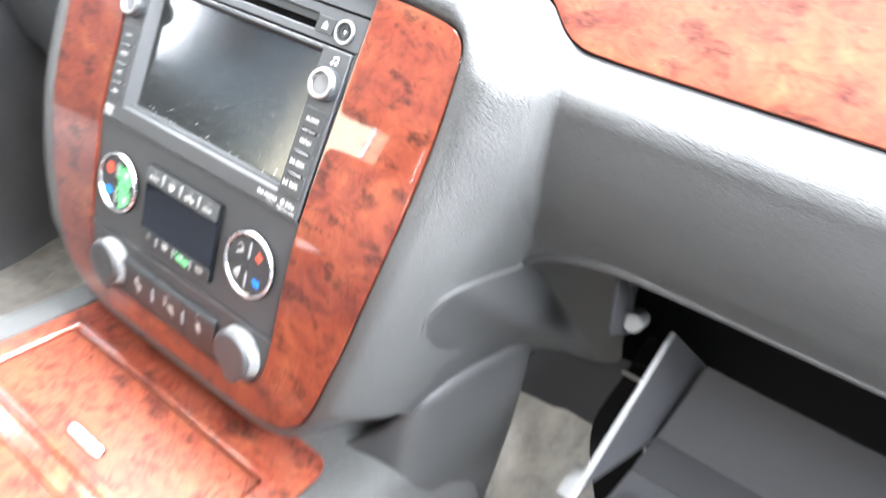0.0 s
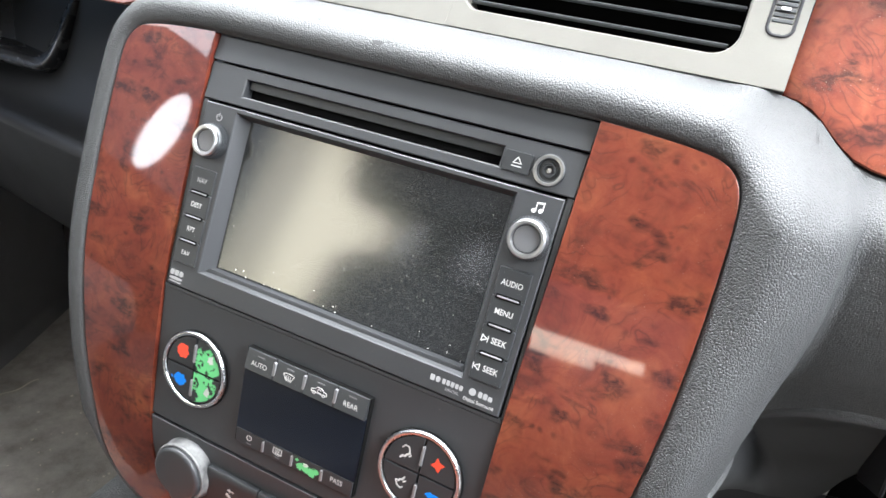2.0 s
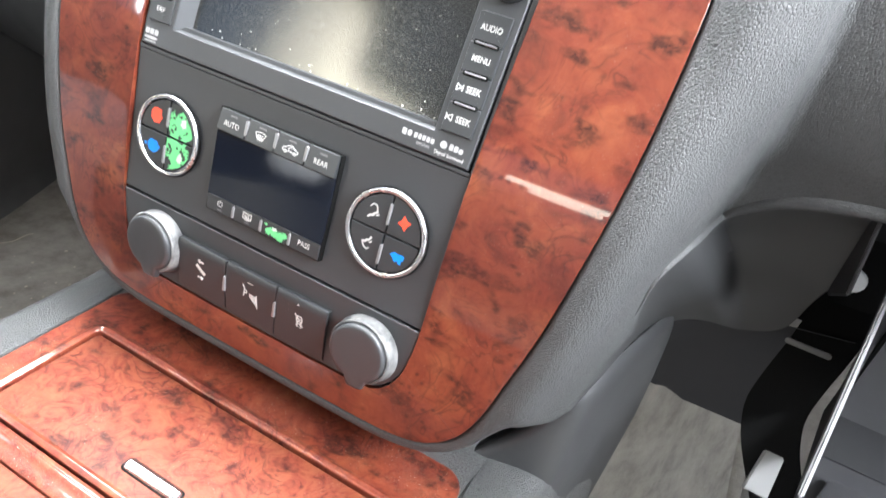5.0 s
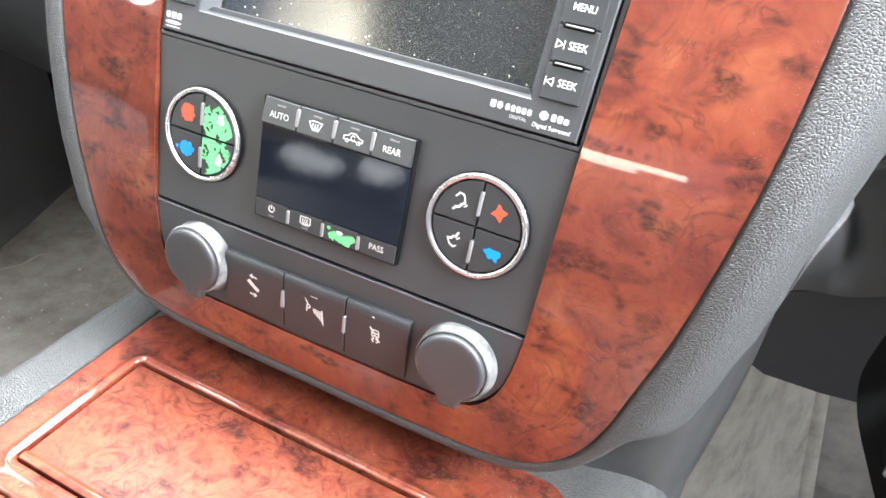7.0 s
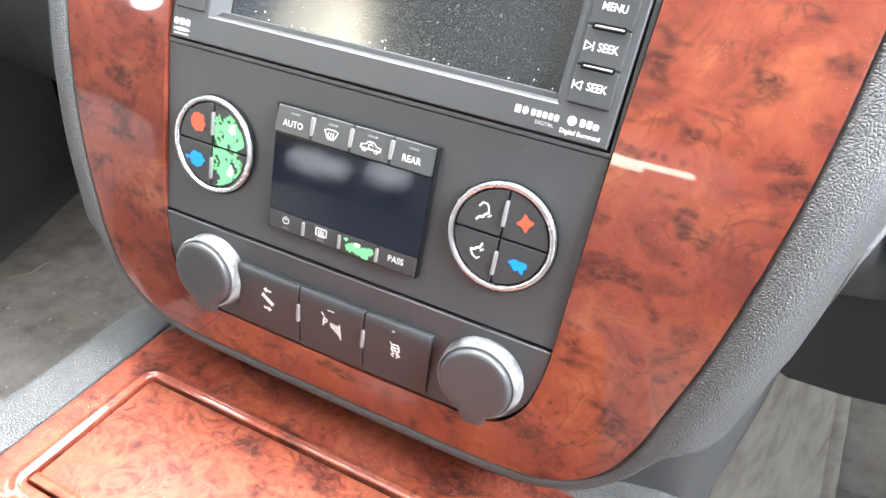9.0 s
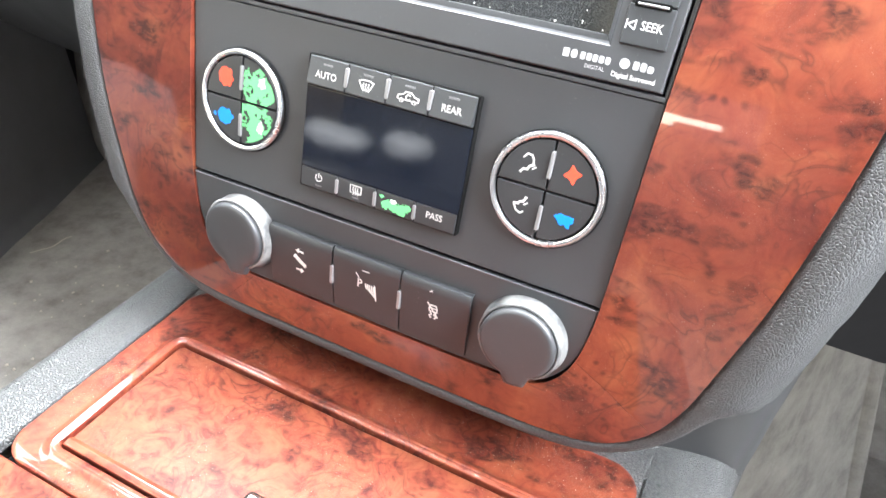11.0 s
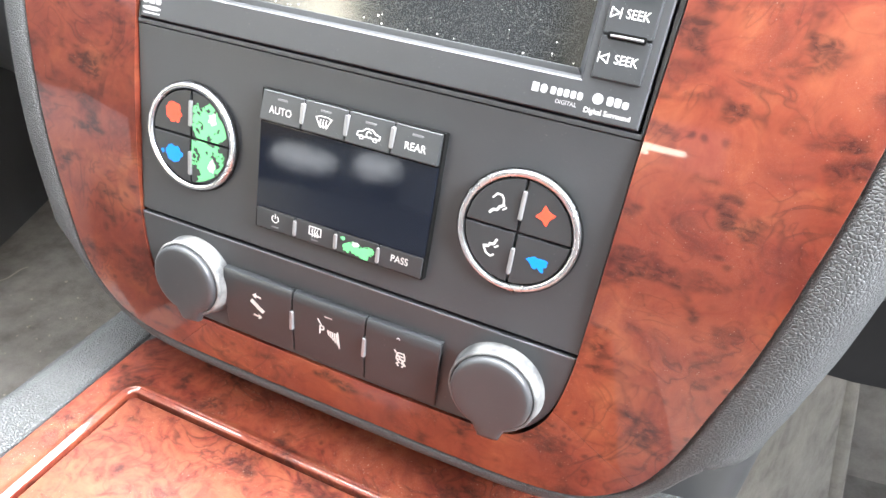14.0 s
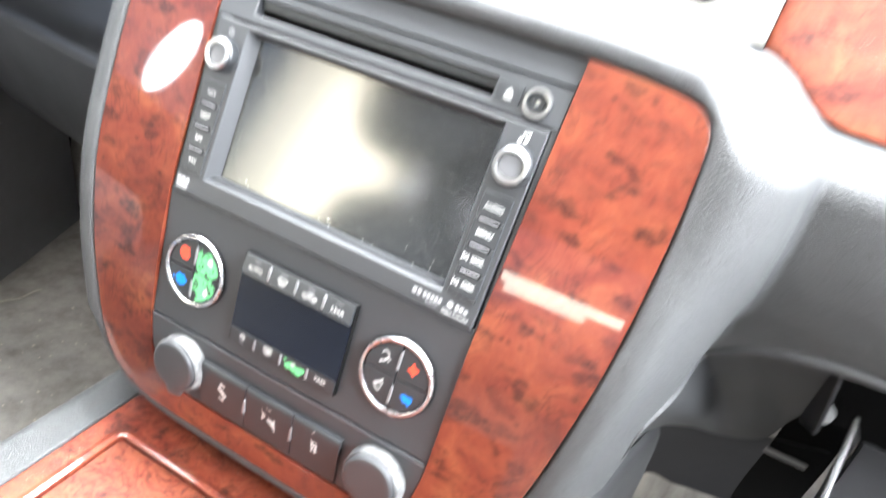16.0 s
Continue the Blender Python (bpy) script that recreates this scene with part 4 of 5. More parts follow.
AIR_HIGH = [([(-10.6, 10.0), (-9.4, 11.6), (-7.6, 11.4), (-6.8, 10.2), (-6.6, 8.6)], 0.6), ([(-6.3, 8.2), (-7.8, 7.2), (-8.4, 6.0), (-9.8, 5.8), (-10.8, 4.6)], 0.9), ([(-5.4, 7.4), (-6.4, 6.6)], 0.6)]
AIR_LOW = [([(-6.4, -4.6), (-7.2, -6.4), (-8.4, -6.6), (-9.0, -7.6), (-10.6, -7.8)], 0.85), ([(-10.4, -8.4), (-9.4, -10.2), (-7.6, -11.0), (-6.6, -10.2)], 0.6), ([(-5.6, -6.6), (-6.6, -7.4)], 0.6)]


def worn_patch(bm, inside, share, d, seed, x0, x1, z0, z1, step=0.3):
    """Paint worn off in ragged flakes: small squares kept where a noise lies over the wear."""
    n, m = int((x1 - x0) / step), int((z1 - z0) / step)
    made = {}

    def corner(i, j):
        if (i, j) not in made:
            made[i, j] = bm.verts.new(((x0 + i * step) * 0.001, -(d + 0.1) * 0.001, (z0 + j * step) * 0.001))
        return made[i, j]
    for i in range(n):
        for j in range(m):
            x, z = x0 + (i + 0.5) * step, z0 + (j + 0.5) * step
            if inside(x, z) and noise.fractal(Vector((x * 0.27, z * 0.27, seed)), 0.8, 2.0, 4) * 1.05 + share(x, z) > 0:
                bm.faces.new((corner(i, j), corner(i + 1, j), corner(i + 1, j + 1), corner(i, j + 1)))
    return bm


def dial(cx, cz, base, worn):
    d = part("dial_seat", bow(lathe(bmesh.new(), cx, cz, [(22.3, -0.2), (22.2, 0.9), (19.0, 0.9), (18.8, -2), (0, -2)], 64)), GAP, base)
    part("chrome_ring", bow(lathe(bmesh.new(), cx, cz, [(22.0, 0.4), (21.8, 1.6), (21.2, 2.3), (20.4, 2.4), (19.6, 2.1), (19.2, 1.4), (19.15, 0)], 72)), CHROME, d, "worn chrome ring")
    for k in range(4):
        key = part("button", bow(prism(bmesh.new(), quarter(cx, cz, 18.8, k), -1.5, 1.5, 0.5)), PLASTIC_SWITCH, base, "quarter-round rocker button")
        sx, sz = ((1, 1), (-1, 1), (-1, -1), (1, -1))[k]
        bm = bmesh.new()
        if worn and sx > 0:
            def inside(x, z):
                return 0.5 < (x - cx) and 0.5 < sz * (z - cz) and math.hypot(x - cx, z - cz) < 18.0

            def share(x, z):
                return 0.85 - 1.15 * math.hypot((x - cx - (9.6 if sz > 0 else 7.6)) / 9.0, (z - cz - sz * (7.0 if sz > 0 else 7.6)) / 9.5) ** 1.6
            worn_patch(bm, inside, share, 1.5, 3.7 + 2.3 * sz, cx, cx + 19, min(cz, cz + sz * 19), max(cz, cz + sz * 19))
            part("worn_patch", bow(bm), GREEN, key, "green plastic where the black paint wore off")
            bm = bmesh.new()
            blot(bm, cx + 10.6, cz + sz * 9.6, 1.7, 2.4, 1.52, 90 + k, 26, 0.5)
            part("print_trace", bow(bm), PRINT, key, "trace of white print")
        elif worn:
            blot(bm, cx - 8.6, cz + sz * 8.6, 3.9, 4.0 if sz > 0 else 3.6, 1.5, 31 + 7 * k, 60, 0.16)
            if sz < 0:
                blot(bm, cx - 14.2, cz - 8.6, 0.7, 0.9, 1.5, 33, 16, 0.3)
            part("heat_sign" if sz > 0 else "cold_sign", bow(bm), RED if sz > 0 else BLUE, key, "worn orange-red mark" if sz > 0 else "worn bright blue mark")
        elif sx > 0:
            if sz > 0:
                star = []
                for i in range(24):
                    a = i * math.pi / 12
                    r = 2.0 + 1.5 * max(0.0, math.cos(4 * (a - 0.25))) ** 1.2
                    star.append((cx + 8.3 + r * math.cos(a), cz + 8.4 + r * 1.05 * math.sin(a)))
                prism(bm, star, 1.4, 1.64, 0.05)
            else:
                blot(bm, cx + 9.4, cz - 8.7, 3.0, 2.4, 1.5, 36, 50, 0.3)
                blot(bm, cx + 6.4, cz - 8.0, 1.1, 0.7, 1.5, 37, 20, 0.4)
            part("heat_sign" if sz > 0 else "cold_sign", bow(bm), RED if sz > 0 else BLUE, key, "worn orange-red mark" if sz > 0 else "worn bright blue mark")
        else:
            for path, width in (AIR_HIGH if sz > 0 else AIR_LOW):
                stroke(bm, shift(path, cx, cz), width, 1.5)
            part("airflow_sign", bow(bm), PRINT, key)
    for z0, z1 in ((4.6, 15.0), (-15.6, -5.6)):
        plate("bar", rounded(cx - 0.75, cx + 0.75, cz + z0, cz + z1, 0.55, 3), 0.5, 2.6, BAR, base, "bright divider bar", 0.5)


def climate_panel():
    base = thing("climate_control", mm(0, 0, -39), "black climate control panel with chrome dials, small display and worn buttons", "climate control")
    plate("panel", [(-98.8, -77.6), (98.8, -77.6), (99.8, 0.3), (-99.8, 0.3)], -9, 0.0, PLASTIC, base, edge=0.6)
    dial(-70.6, -39.4, base, True)
    dial(68.2, -39.0, base, False)
    block = part("display_block", bow(prism(bmesh.new(), rounded(-37.2, 37.4, -67.4, -11.9, 0.5, 2), -1, 2.6, 0.3)), GAP, base)
    plate("display", rounded(-36.6, 36.8, -58.3, -24.2, 0.2, 2), 2, 3.0, LCD, base, "dark unlit display", 0.15)
    x0 = -36.6
    for k, text in enumerate(("AUTO", "", "", "REAR")):
        a, b = x0 + 18.35 * k + 0.2, x0 + 18.35 * (k + 1) - 0.2
        bm = prism(bmesh.new(), rounded(a, b, -23.6, -12.4, 0.5, 3), 1, 3.8, 0.5)
        for v in bm.verts:
            if v.co.y < -0.002:
                v.co.y -= 0.16 * (-0.018 - v.co.z)
        key = part("button", bow(bm), PLASTIC_SWITCH, base)
        cx = (a + b) / 2
        plate("light", rounded(cx - 2.2, cx + 2.2, -15.4, -14.6, 0.2, 2), 3.0, 3.45, PLASTIC_GREY, key, "", 0.1)
        if text:
            words(text, cx, -19.2, 3.2, 4.3, key, stretch=0.9)
        elif k == 1:
            lines("defrost_sign", [shift([(-3.2, 1.6), (-1.5, 2.2), (1.5, 2.2), (3.2, 1.6), (1.6, -1.4), (-1.6, -1.4), (-3.2, 1.6)], cx, -19), *[shift([(q, 1), (q - 0.3, -0.3), (q + 0.3, -1.4), (q, -2.6)], cx, -19) for q in (-1.2, 0, 1.2)]], 0.4, 4.16, key)
        else:
            lines("recirculate_sign", [shift([(-4.4, -1), (-4.2, 0.4), (-2.4, 0.8), (-1, 2), (1.4, 2), (2.8, 0.7), (4.6, 0.3), (4.5, -1), (-4.4, -1)], cx, -19), shift(arc(0.2, 0.1, 1.0, 40, 320), cx, -19), shift(arc(-2.6, -1.4, 0.7, 0, 360), cx, -19), shift(arc(2.8, -1.4, 0.7, 0, 360), cx, -19)], 0.42, 4.16, key)
        if k < 3:
            plate("bar", rounded(b + 0.2 - 0.85, b + 0.2 + 0.85, -21.6, -14.0, 0.6, 3), 3, 4.6, BAR, base, "bright divider bar", 0.4)
    for k, text in enumerate(("", "", "", "PASS")):
        a, b = x0 + 18.35 * k + 0.2, x0 + 18.35 * (k + 1) - 0.2
        key = plate("button", rounded(a, b, -67.0, -58.6, 0.5, 3), 1, 3.2, PLASTIC_SWITCH, base, "", 0.4)
        cx = (a + b) / 2
        if k == 0:
            power_sign(cx, -61.8, 1.5, 3.2, key)
            plate("light", rounded(cx - 1.6, cx + 1.6, -65.6, -65.0, 0.2, 2), 3.1, 3.3, PLASTIC_GREY, key, "", 0.08)
        elif k == 1:
            lines("defrost_sign", [shift([(-2.6, -1.4), (-2.6, 1.8), (2.6, 1.8), (2.6, -1.4), (-2.6, -1.4)], cx, -61.8), *[shift([(q, 1), (q - 0.3, 0), (q + 0.3, -1), (q, -2.2)], cx, -61.8) for q in (-1.1, 0, 1.1)]], 0.38, 3.2, key)
            plate("light", rounded(cx - 1.6, cx + 1.6, -65.6, -65.0, 0.2, 2), 3.1, 3.3, PLASTIC_GREY, key, "", 0.08)
        elif k == 2:
            bm = bmesh.new()
            worn_patch(bm, lambda x, z: a + 0.6 < x < b - 0.6 and -66.5 < z < -59.0, lambda x, z: 0.7 - 1.2 * math.hypot((x - cx - 0.8) / 7.4, (z + 63.4) / 3.4) ** 1.5, 3.2, 8.3, a, b, -66.8, -58.8, 0.22)
            blot(bm, cx - 6.0, -60.6, 1.0, 0.7, 3.2, 78, 20, 0.4)
            part("worn_patch", bow(bm), GREEN, key, "green plastic where the black paint wore off")
            bm = bmesh.new()
            blot(bm, cx - 0.4, -61.6, 1.4, 1.0, 3.35, 79, 20, 0.5)
            part("print_trace", bow(bm), PRINT, key, "trace of white print")
        else:
            words(text, cx - 0.2, -62.2, 3.2, 3.34, key, stretch=0.9)
        if k < 3:
            plate("bar", rounded(b + 0.2 - 0.75, b + 0.2 + 0.75, -66, -59.8, 0.5, 3), 2.6, 4.0, BAR, base, "bright divider bar", 0.4)
    return base


# ---- the switch bank with its two power outlets ----
def outlet(cx, cz, base):
    """A power outlet in its collar, closed by a rubber-like cap with a pull tab."""
    c = part("outlet_collar", bow(lathe(bmesh.new(), cx, cz, [(18.8, -1), (18.6, 0.5), (18.0, 2.4), (17.5, 5.2), (17.2, 7.0), (16.4, 7.8), (15.6, 7.2), (15.6, 3)], 60)), COLLAR, base, "worn grey collar of the power outlet")
    pts = []
    for i in range(60):
        a = 2 * math.pi * i / 60
        r, off = 15.9, (math.degrees(a) - 276 + 180) % 360 - 180
        if abs(off) < 20:
            r += 4.2 * max(0.0, min(1.0, (20 - abs(off)) / 5))
        pts.append((cx + r * math.cos(a), cz + r * math.sin(a)))
    bm = bmesh.new()
    rings = [ring_verts(bm, pts, 7.2), ring_verts(bm, pts, 9.6), ring_verts(bm, inset(pts, 0.5), 10.6), ring_verts(bm, inset(pts, 1.2), 11.2), ring_verts(bm, inset(pts, 2.2), 11.45)]
    for k, d in ((0.8, 11.6), (0.5, 11.5), (0.2, 11.3)):
        rings.append(ring_verts(bm, [(cx + (x - cx) * k, cz + (z - cz) * k) for x, z in inset(pts, 2.2)], d))
    for a, b in zip(rings, rings[1:]):
        bridge(bm, a, b)
    bm.faces.new(rings[-1])
    part("outlet_cap", bow(bm), RUBBER, c, "dusty black cap with a thumb tab", 50)
    part("collar_edge", bow(lathe(bmesh.new(), cx, cz, [(17.3, 6.4), (17.5, 7.4), (17.0, 8.4), (16.4, 8.6), (16.1, 7.6)], 60)), COLLAR, c, "rubbed pale edge")


def switch_bank():
    base = thing("switch_bank", mm(0, 5, -102), "black switch bank with three switches between two capped power outlets", "switch panel")
    right = spline([(98.5, -78.8), (97.6, -90), (95.6, -101), (91, -111), (83.5, -119), (74, -122.6), (60, -123.4), (30, -123.8), (0, -124)], 34)
    pts = [(p.x, p.y) for p in right] + [(-p.x, p.y) for p in right[-2::-1]]
    plate("panel", pts, -9, 0.6, PLASTIC, base, edge=0.8)
    plate("pale_edge", [(-97.6, -79.5), (97.6, -79.5), (97.7, -79.0), (-97.7, -79.0)], 0.0, 0.75, PLASTIC_GREY, base, "thin pale strip along the upper edge", 0.1)
    xs = (-52.6, -17.6, 16.8, 49.6)
    for k in range(3):
        a, b = xs[k] + 0.35, xs[k + 1] - 0.35
        bm = bmesh.new()
        rows = []
        for z, d in ((-90.6, 0), (-90.6, 1.8), (-91.2, 3.4), (-92.6, 4.2), (-96, 4.3), (-104, 3.7), (-112, 2.9), (-119, 2.0), (-121.6, 1.4), (-122.2, 0)):
            rows.append([Vector(mm(x, -d - e, z)) for x, e in ((a, -1.5), (a, -0.3), (a + 0.5, 0), ((a + b) / 2, 0.15), (b - 0.5, 0), (b, -0.3), (b, -1.5))])
        sheet(bm, rows)
        key = part("switch", bow(bm), PLASTIC_SWITCH, base, "black push switch")
        cx = (a + b) / 2
        bm = bmesh.new()
        d = 0.12
        if k == 0:
            for q in (1, -1):
                stroke(bm, shift([(q * 1.9, q * 4.9), (q * -0.7, q * 5.1)], cx, -104.5), 0.9, d)
                prism(bm, shift([(q * -2.2, q * 5.2), (q * -0.4, q * 3.7), (q * -0.2, q * 6.6)], cx, -104.5), d - 0.1, d + 0.14, 0.03)
            stroke(bm, shift([(-2.4, 1.9), (-0.6, 0.6), (0.6, -0.4), (2.6, -1.7)], cx, -104.5), 2.0, d)
        elif k == 1:
            for i in range(5):
                x = cx + 0.3 + i * 1.0
                stroke(bm, [(x, -103.4 - i * 0.2 + 0.12 * i), (x + 0.45, -105.6 - i * 0.8)], 0.62, d)
            stroke(bm, [(cx + 4.9, -102.8), (cx + 5.6, -110.4)], 0.55, d)
            stroke(bm, [(cx - 4.6, -99.2), (cx - 3.0, -101.4)], 0.4, d)
            stroke(bm, [(cx - 1.4, -97.0), (cx + 2.0, -97.0)], 0.4, d)
        else:
            stroke(bm, shift([(-1.5, 3.6), (1.7, 3.6), (2.3, 1.6), (2.3, -0.4), (-2.3, -0.4), (-2.3, 1.6), (-1.5, 3.6)], cx, -104, 0.78), 0.6, d)
            stroke(bm, shift([(-2.2, 1.6), (2.2, 1.6)], cx, -104, 0.78), 0.6, d)
            stroke(bm, shift([(-3.6, 4.6), (3.0, -3.6)], cx, -104, 0.78), 0.55, d)
            for q in (-1, 1):
                stroke(bm, shift([(q * 1.7, -1.2), (q * 0.7, -2.4), (q * 2.1, -3.4), (q * 1.1, -4.8)], cx, -104, 0.78), 0.65, d)
            stroke(bm, [(cx - 2.2, -95.0), (cx - 1.7, -94.4), (cx - 1.1, -95.0)], 0.4, d)
        for v in bm.verts:
            v.co.y -= lerp_table(-v.co.z * 1000, [(92.6, 4.2), (96, 4.3), (104, 3.7), (112, 2.9), (119, 2.0)]) * 0.001
        part("switch_sign", bow(bm), PRINT, key)
        if k == 1:
            words("P", cx - 2.6, -104.0, 4.8, 4.12, key, stretch=0.9)
        if k < 2:
            plate("bar", rounded(xs[k + 1] - 0.8, xs[k + 1] + 0.8, -109.4, -100.2, 0.6, 3), 2.4, 5.0, BAR, base, "bright divider bar", 0.5)
    for x in (-68.6, 72.6):
        outlet(x, -101.4, base)
    return base


radio()
climate_panel()
switch_bank()

# ---- the centre console in front of the stack ----
LEAN = radians(18.24)
EV, EN = Vector((0, math.cos(LEAN), math.sin(LEAN))), Vector((0, -math.sin(LEAN), math.cos(LEAN)))
CONSOLE = Matrix(((1, 0, 0, 0), (0, -EN.y, EV.y, 0), (0, -EN.z, EV.z, -0.192), (0, 0, 0, 1)))


def lay(bm):
    """Lay a mesh made as (x, -height, run) onto the console's top."""
    bm.transform(CONSOLE)
    return bm


def console():
    base = thing("centre_console", mm(0, 0, -200), "centre console with grey grained sides and a glossy burl wood top", "console")
    for sx in (1, -1):
        bm = bmesh.new()
        section = [(136.9, -5), (137.1, -0.6), (138.4, 0.5), (143, 0.7), (152, 0.7), (160, 0.2), (166, -1.4), (171, -4.6), (175, -10), (177.5, -18), (179, -30), (180, -50), (182, -90), (186, -180), (190, -330)]
        rows = []
        for v in np.linspace(190, -420, 50):
            out = 10 * max(0.0, min(1.3, (v - 60) / 86)) ** 1.5
            rows.append([Vector(mm(sx * (x + out * max(0.0, (x - 138) / 36)), -h - (3 if v > 140 else 0), v)) for x, h in section])
        sheet(bm, rows)
        part("side", lay(bm), LEATHER_SIDE, base, "light grey leather-grained side", 70)
    # the grained skin that runs on from the wood up under the stack
    bm = bmesh.new()
    rows = []
    for v, h in ((44, -1.6), (58, -0.8), (66, 0.0), (80, 0.55), (100, 0.7), (125, 0.8), (150, 2.0)):
        rows.append([Vector(mm(x, -h, v)) for x in np.linspace(-138.6, 138.6, 26)])
    sheet(bm, rows)
    part("front_skin", lay(bm), LEATHER_SIDE, base, "grey grained skin under the stack", 70)
    # the panel that climbs forward below the stack's side, to its upright front edge
    bm = bmesh.new()
    rows = []
    crest = spline3([(0.126, 0.016, 0.363), (0.138, 0.024, 0.374), (0.15, 0.029, 0.39), (0.163, 0.033, 0.411), (0.176, 0.04, 0.43), (0.184, 0.06, 0.437), (0.1895, 0.0835, 0.441), (0.196, 0.106, 0.4435), (0.203, 0.132, 0.444), (0.207, 0.146, 0.4405)], 24)
    for i, p in enumerate(crest):
        t = crest[min(i + 1, len(crest) - 1)] - crest[max(i - 1, 0)]
        n = Vector((t.y, -t.x, 0)).normalized()
        tuck = max(0.0, min(1.0, (i - len(crest) + 3) / 2))
        rows.append([p + n * (out - 0.004 * tuck) + Vector((0, 0, dz - 0.002 * tuck)) for out, dz in ((-0.03, -0.02), (-0.014, -0.005), (-0.008, -0.001), (-0.004, 0.0), (-0.001, -0.003), (0.0008, -0.008), (0.002, -0.02), (0.003, -0.05), (0.003, -0.09), (0.0, -0.15), (-0.005, -0.24))])
    rows.append([q - n * 0.03 for q in rows[-1]])
    sheet(bm, rows)
    part("forward_panel", from_world(bm), HOLLOW, base, "grey panel climbing forward along the tunnel, darkened for its shade", 50)
    # the wood top with the opening for the lid
    bm = bmesh.new()
    far = rounded(-136.0, 136.0, -72, 64, 15, 8)
    hole = rounded(-112.6, 112.6, -57.8, 20.6, 3.5, 8)
    rings = [ring_verts(bm, far, -5), ring_verts(bm, far, -0.6), ring_verts(bm, inset(far, 0.6), 0.2), ring_verts(bm, inset(far, 2.5), 0.9)]
    rings += [ring_verts(bm, inset(hole, -by), h) for by, h in ((9.4, 1.0), (7.6, 1.2), (6.2, 1.8), (5.2, 2.3), (4.4, 2.62), (3.8, 2.7), (3.3, 2.62), (3.0, 2.48), (2.7, 2.62), (2.2, 2.62), (1.3, 2.43), (0.6, 2.25), (0.25, 1.9), (0.0, 1.2), (0.0, -9))]
    for a, b in zip(rings, rings[1:]):
        bridge(bm, a, b)
    part("wood_top", lay(bm), WOOD_FRAME, base, "burl wood frame with a raised bead round the lid", 50)
    bm = bmesh.new()
    prism(bm, rounded(-136.4, 136.4, -330, -73.0, 6, 5), -6, 1.0, 1.0)
    part("rear_wood_top", lay(bm), WOOD_LID, base, "burl wood panel behind the lid", 50)
    bm = bmesh.new()
    prism(bm, rounded(-135, 135, -320, 62, 4, 3), -30, -9, 0.5)
    part("tray", lay(bm), GAP, base)
    lid = part("lid", lay(prism(bmesh.new(), rounded(-110.7, 110.7, -52.0, 18.7, 2.6, 5), -8, 1.0, 0.5)), WOOD_LID, base, "closed glossy burl wood lid", 50)
    bm = bmesh.new()
    rows = []
    for x, k in ((-111.6, 0.35), (-111.3, 0.7), (-110.6, 0.92), (-109.4, 1.0), (0, 1.0), (109.4, 1.0), (110.6, 0.92), (111.3, 0.7), (111.6, 0.35)):
        rows.append([Vector(mm(x, -h if h < 0 else -h * k, v)) for v, h in ((-55.6, -7), (-56.2, 0.8), (-56.1, 1.6), (-55.7, 2.1), (-54.6, 2.4), (-53.6, 2.62), (-53.1, 2.65), (-52.6, 2.5), (-52.0, 2.0), (-51.4, 1.4), (-50.8, 1.02), (-50.6, 0.6))])
    sheet(bm, rows)
    part("lip", lay(bm), WOOD_LIP, lid, "raised lacquered front lip with a bright edge", 60)
    bm = bmesh.new()
    prism(bm, rounded(-20.2, 19.4, -42.2, -33.4, 2.8, 5), 0.4, 1.3, 0.2)
    part("tab_seat", lay(bm), GAP, lid)
    bm = bmesh.new()
    prism(bm, rounded(-19.2, 18.4, -41.3, -34.3, 2.4, 6), 0.6, 3.8, 2.2)
    part("pull_tab", lay(bm), CHROME, lid, "bright metal pull tab", 50)
    return base


console()


# ---- the open glove box ----
def slab(pts, thick):
    """Four corners with some thickness, away from their normal."""
    a, b, c, d = [Vector(p) for p in pts]
    n = (b - a).cross(d - a).normalized() * thick
    bm = bmesh.new()
    v = [bm.verts.new(p * 0.001) for p in (a, b, c, d, a + n, b + n, c + n, d + n)]
    for q in ((0, 1, 2, 3), (7, 6, 5, 4), (0, 4, 5, 1), (1, 5, 6, 2), (2, 6, 7, 3), (3, 7, 4, 0)):
        bm.faces.new([v[i] for i in q])
    bmesh.ops.bevel(bm, geom=list(bm.edges), offset=0.0008, segments=2, affect="EDGES")
    return bm


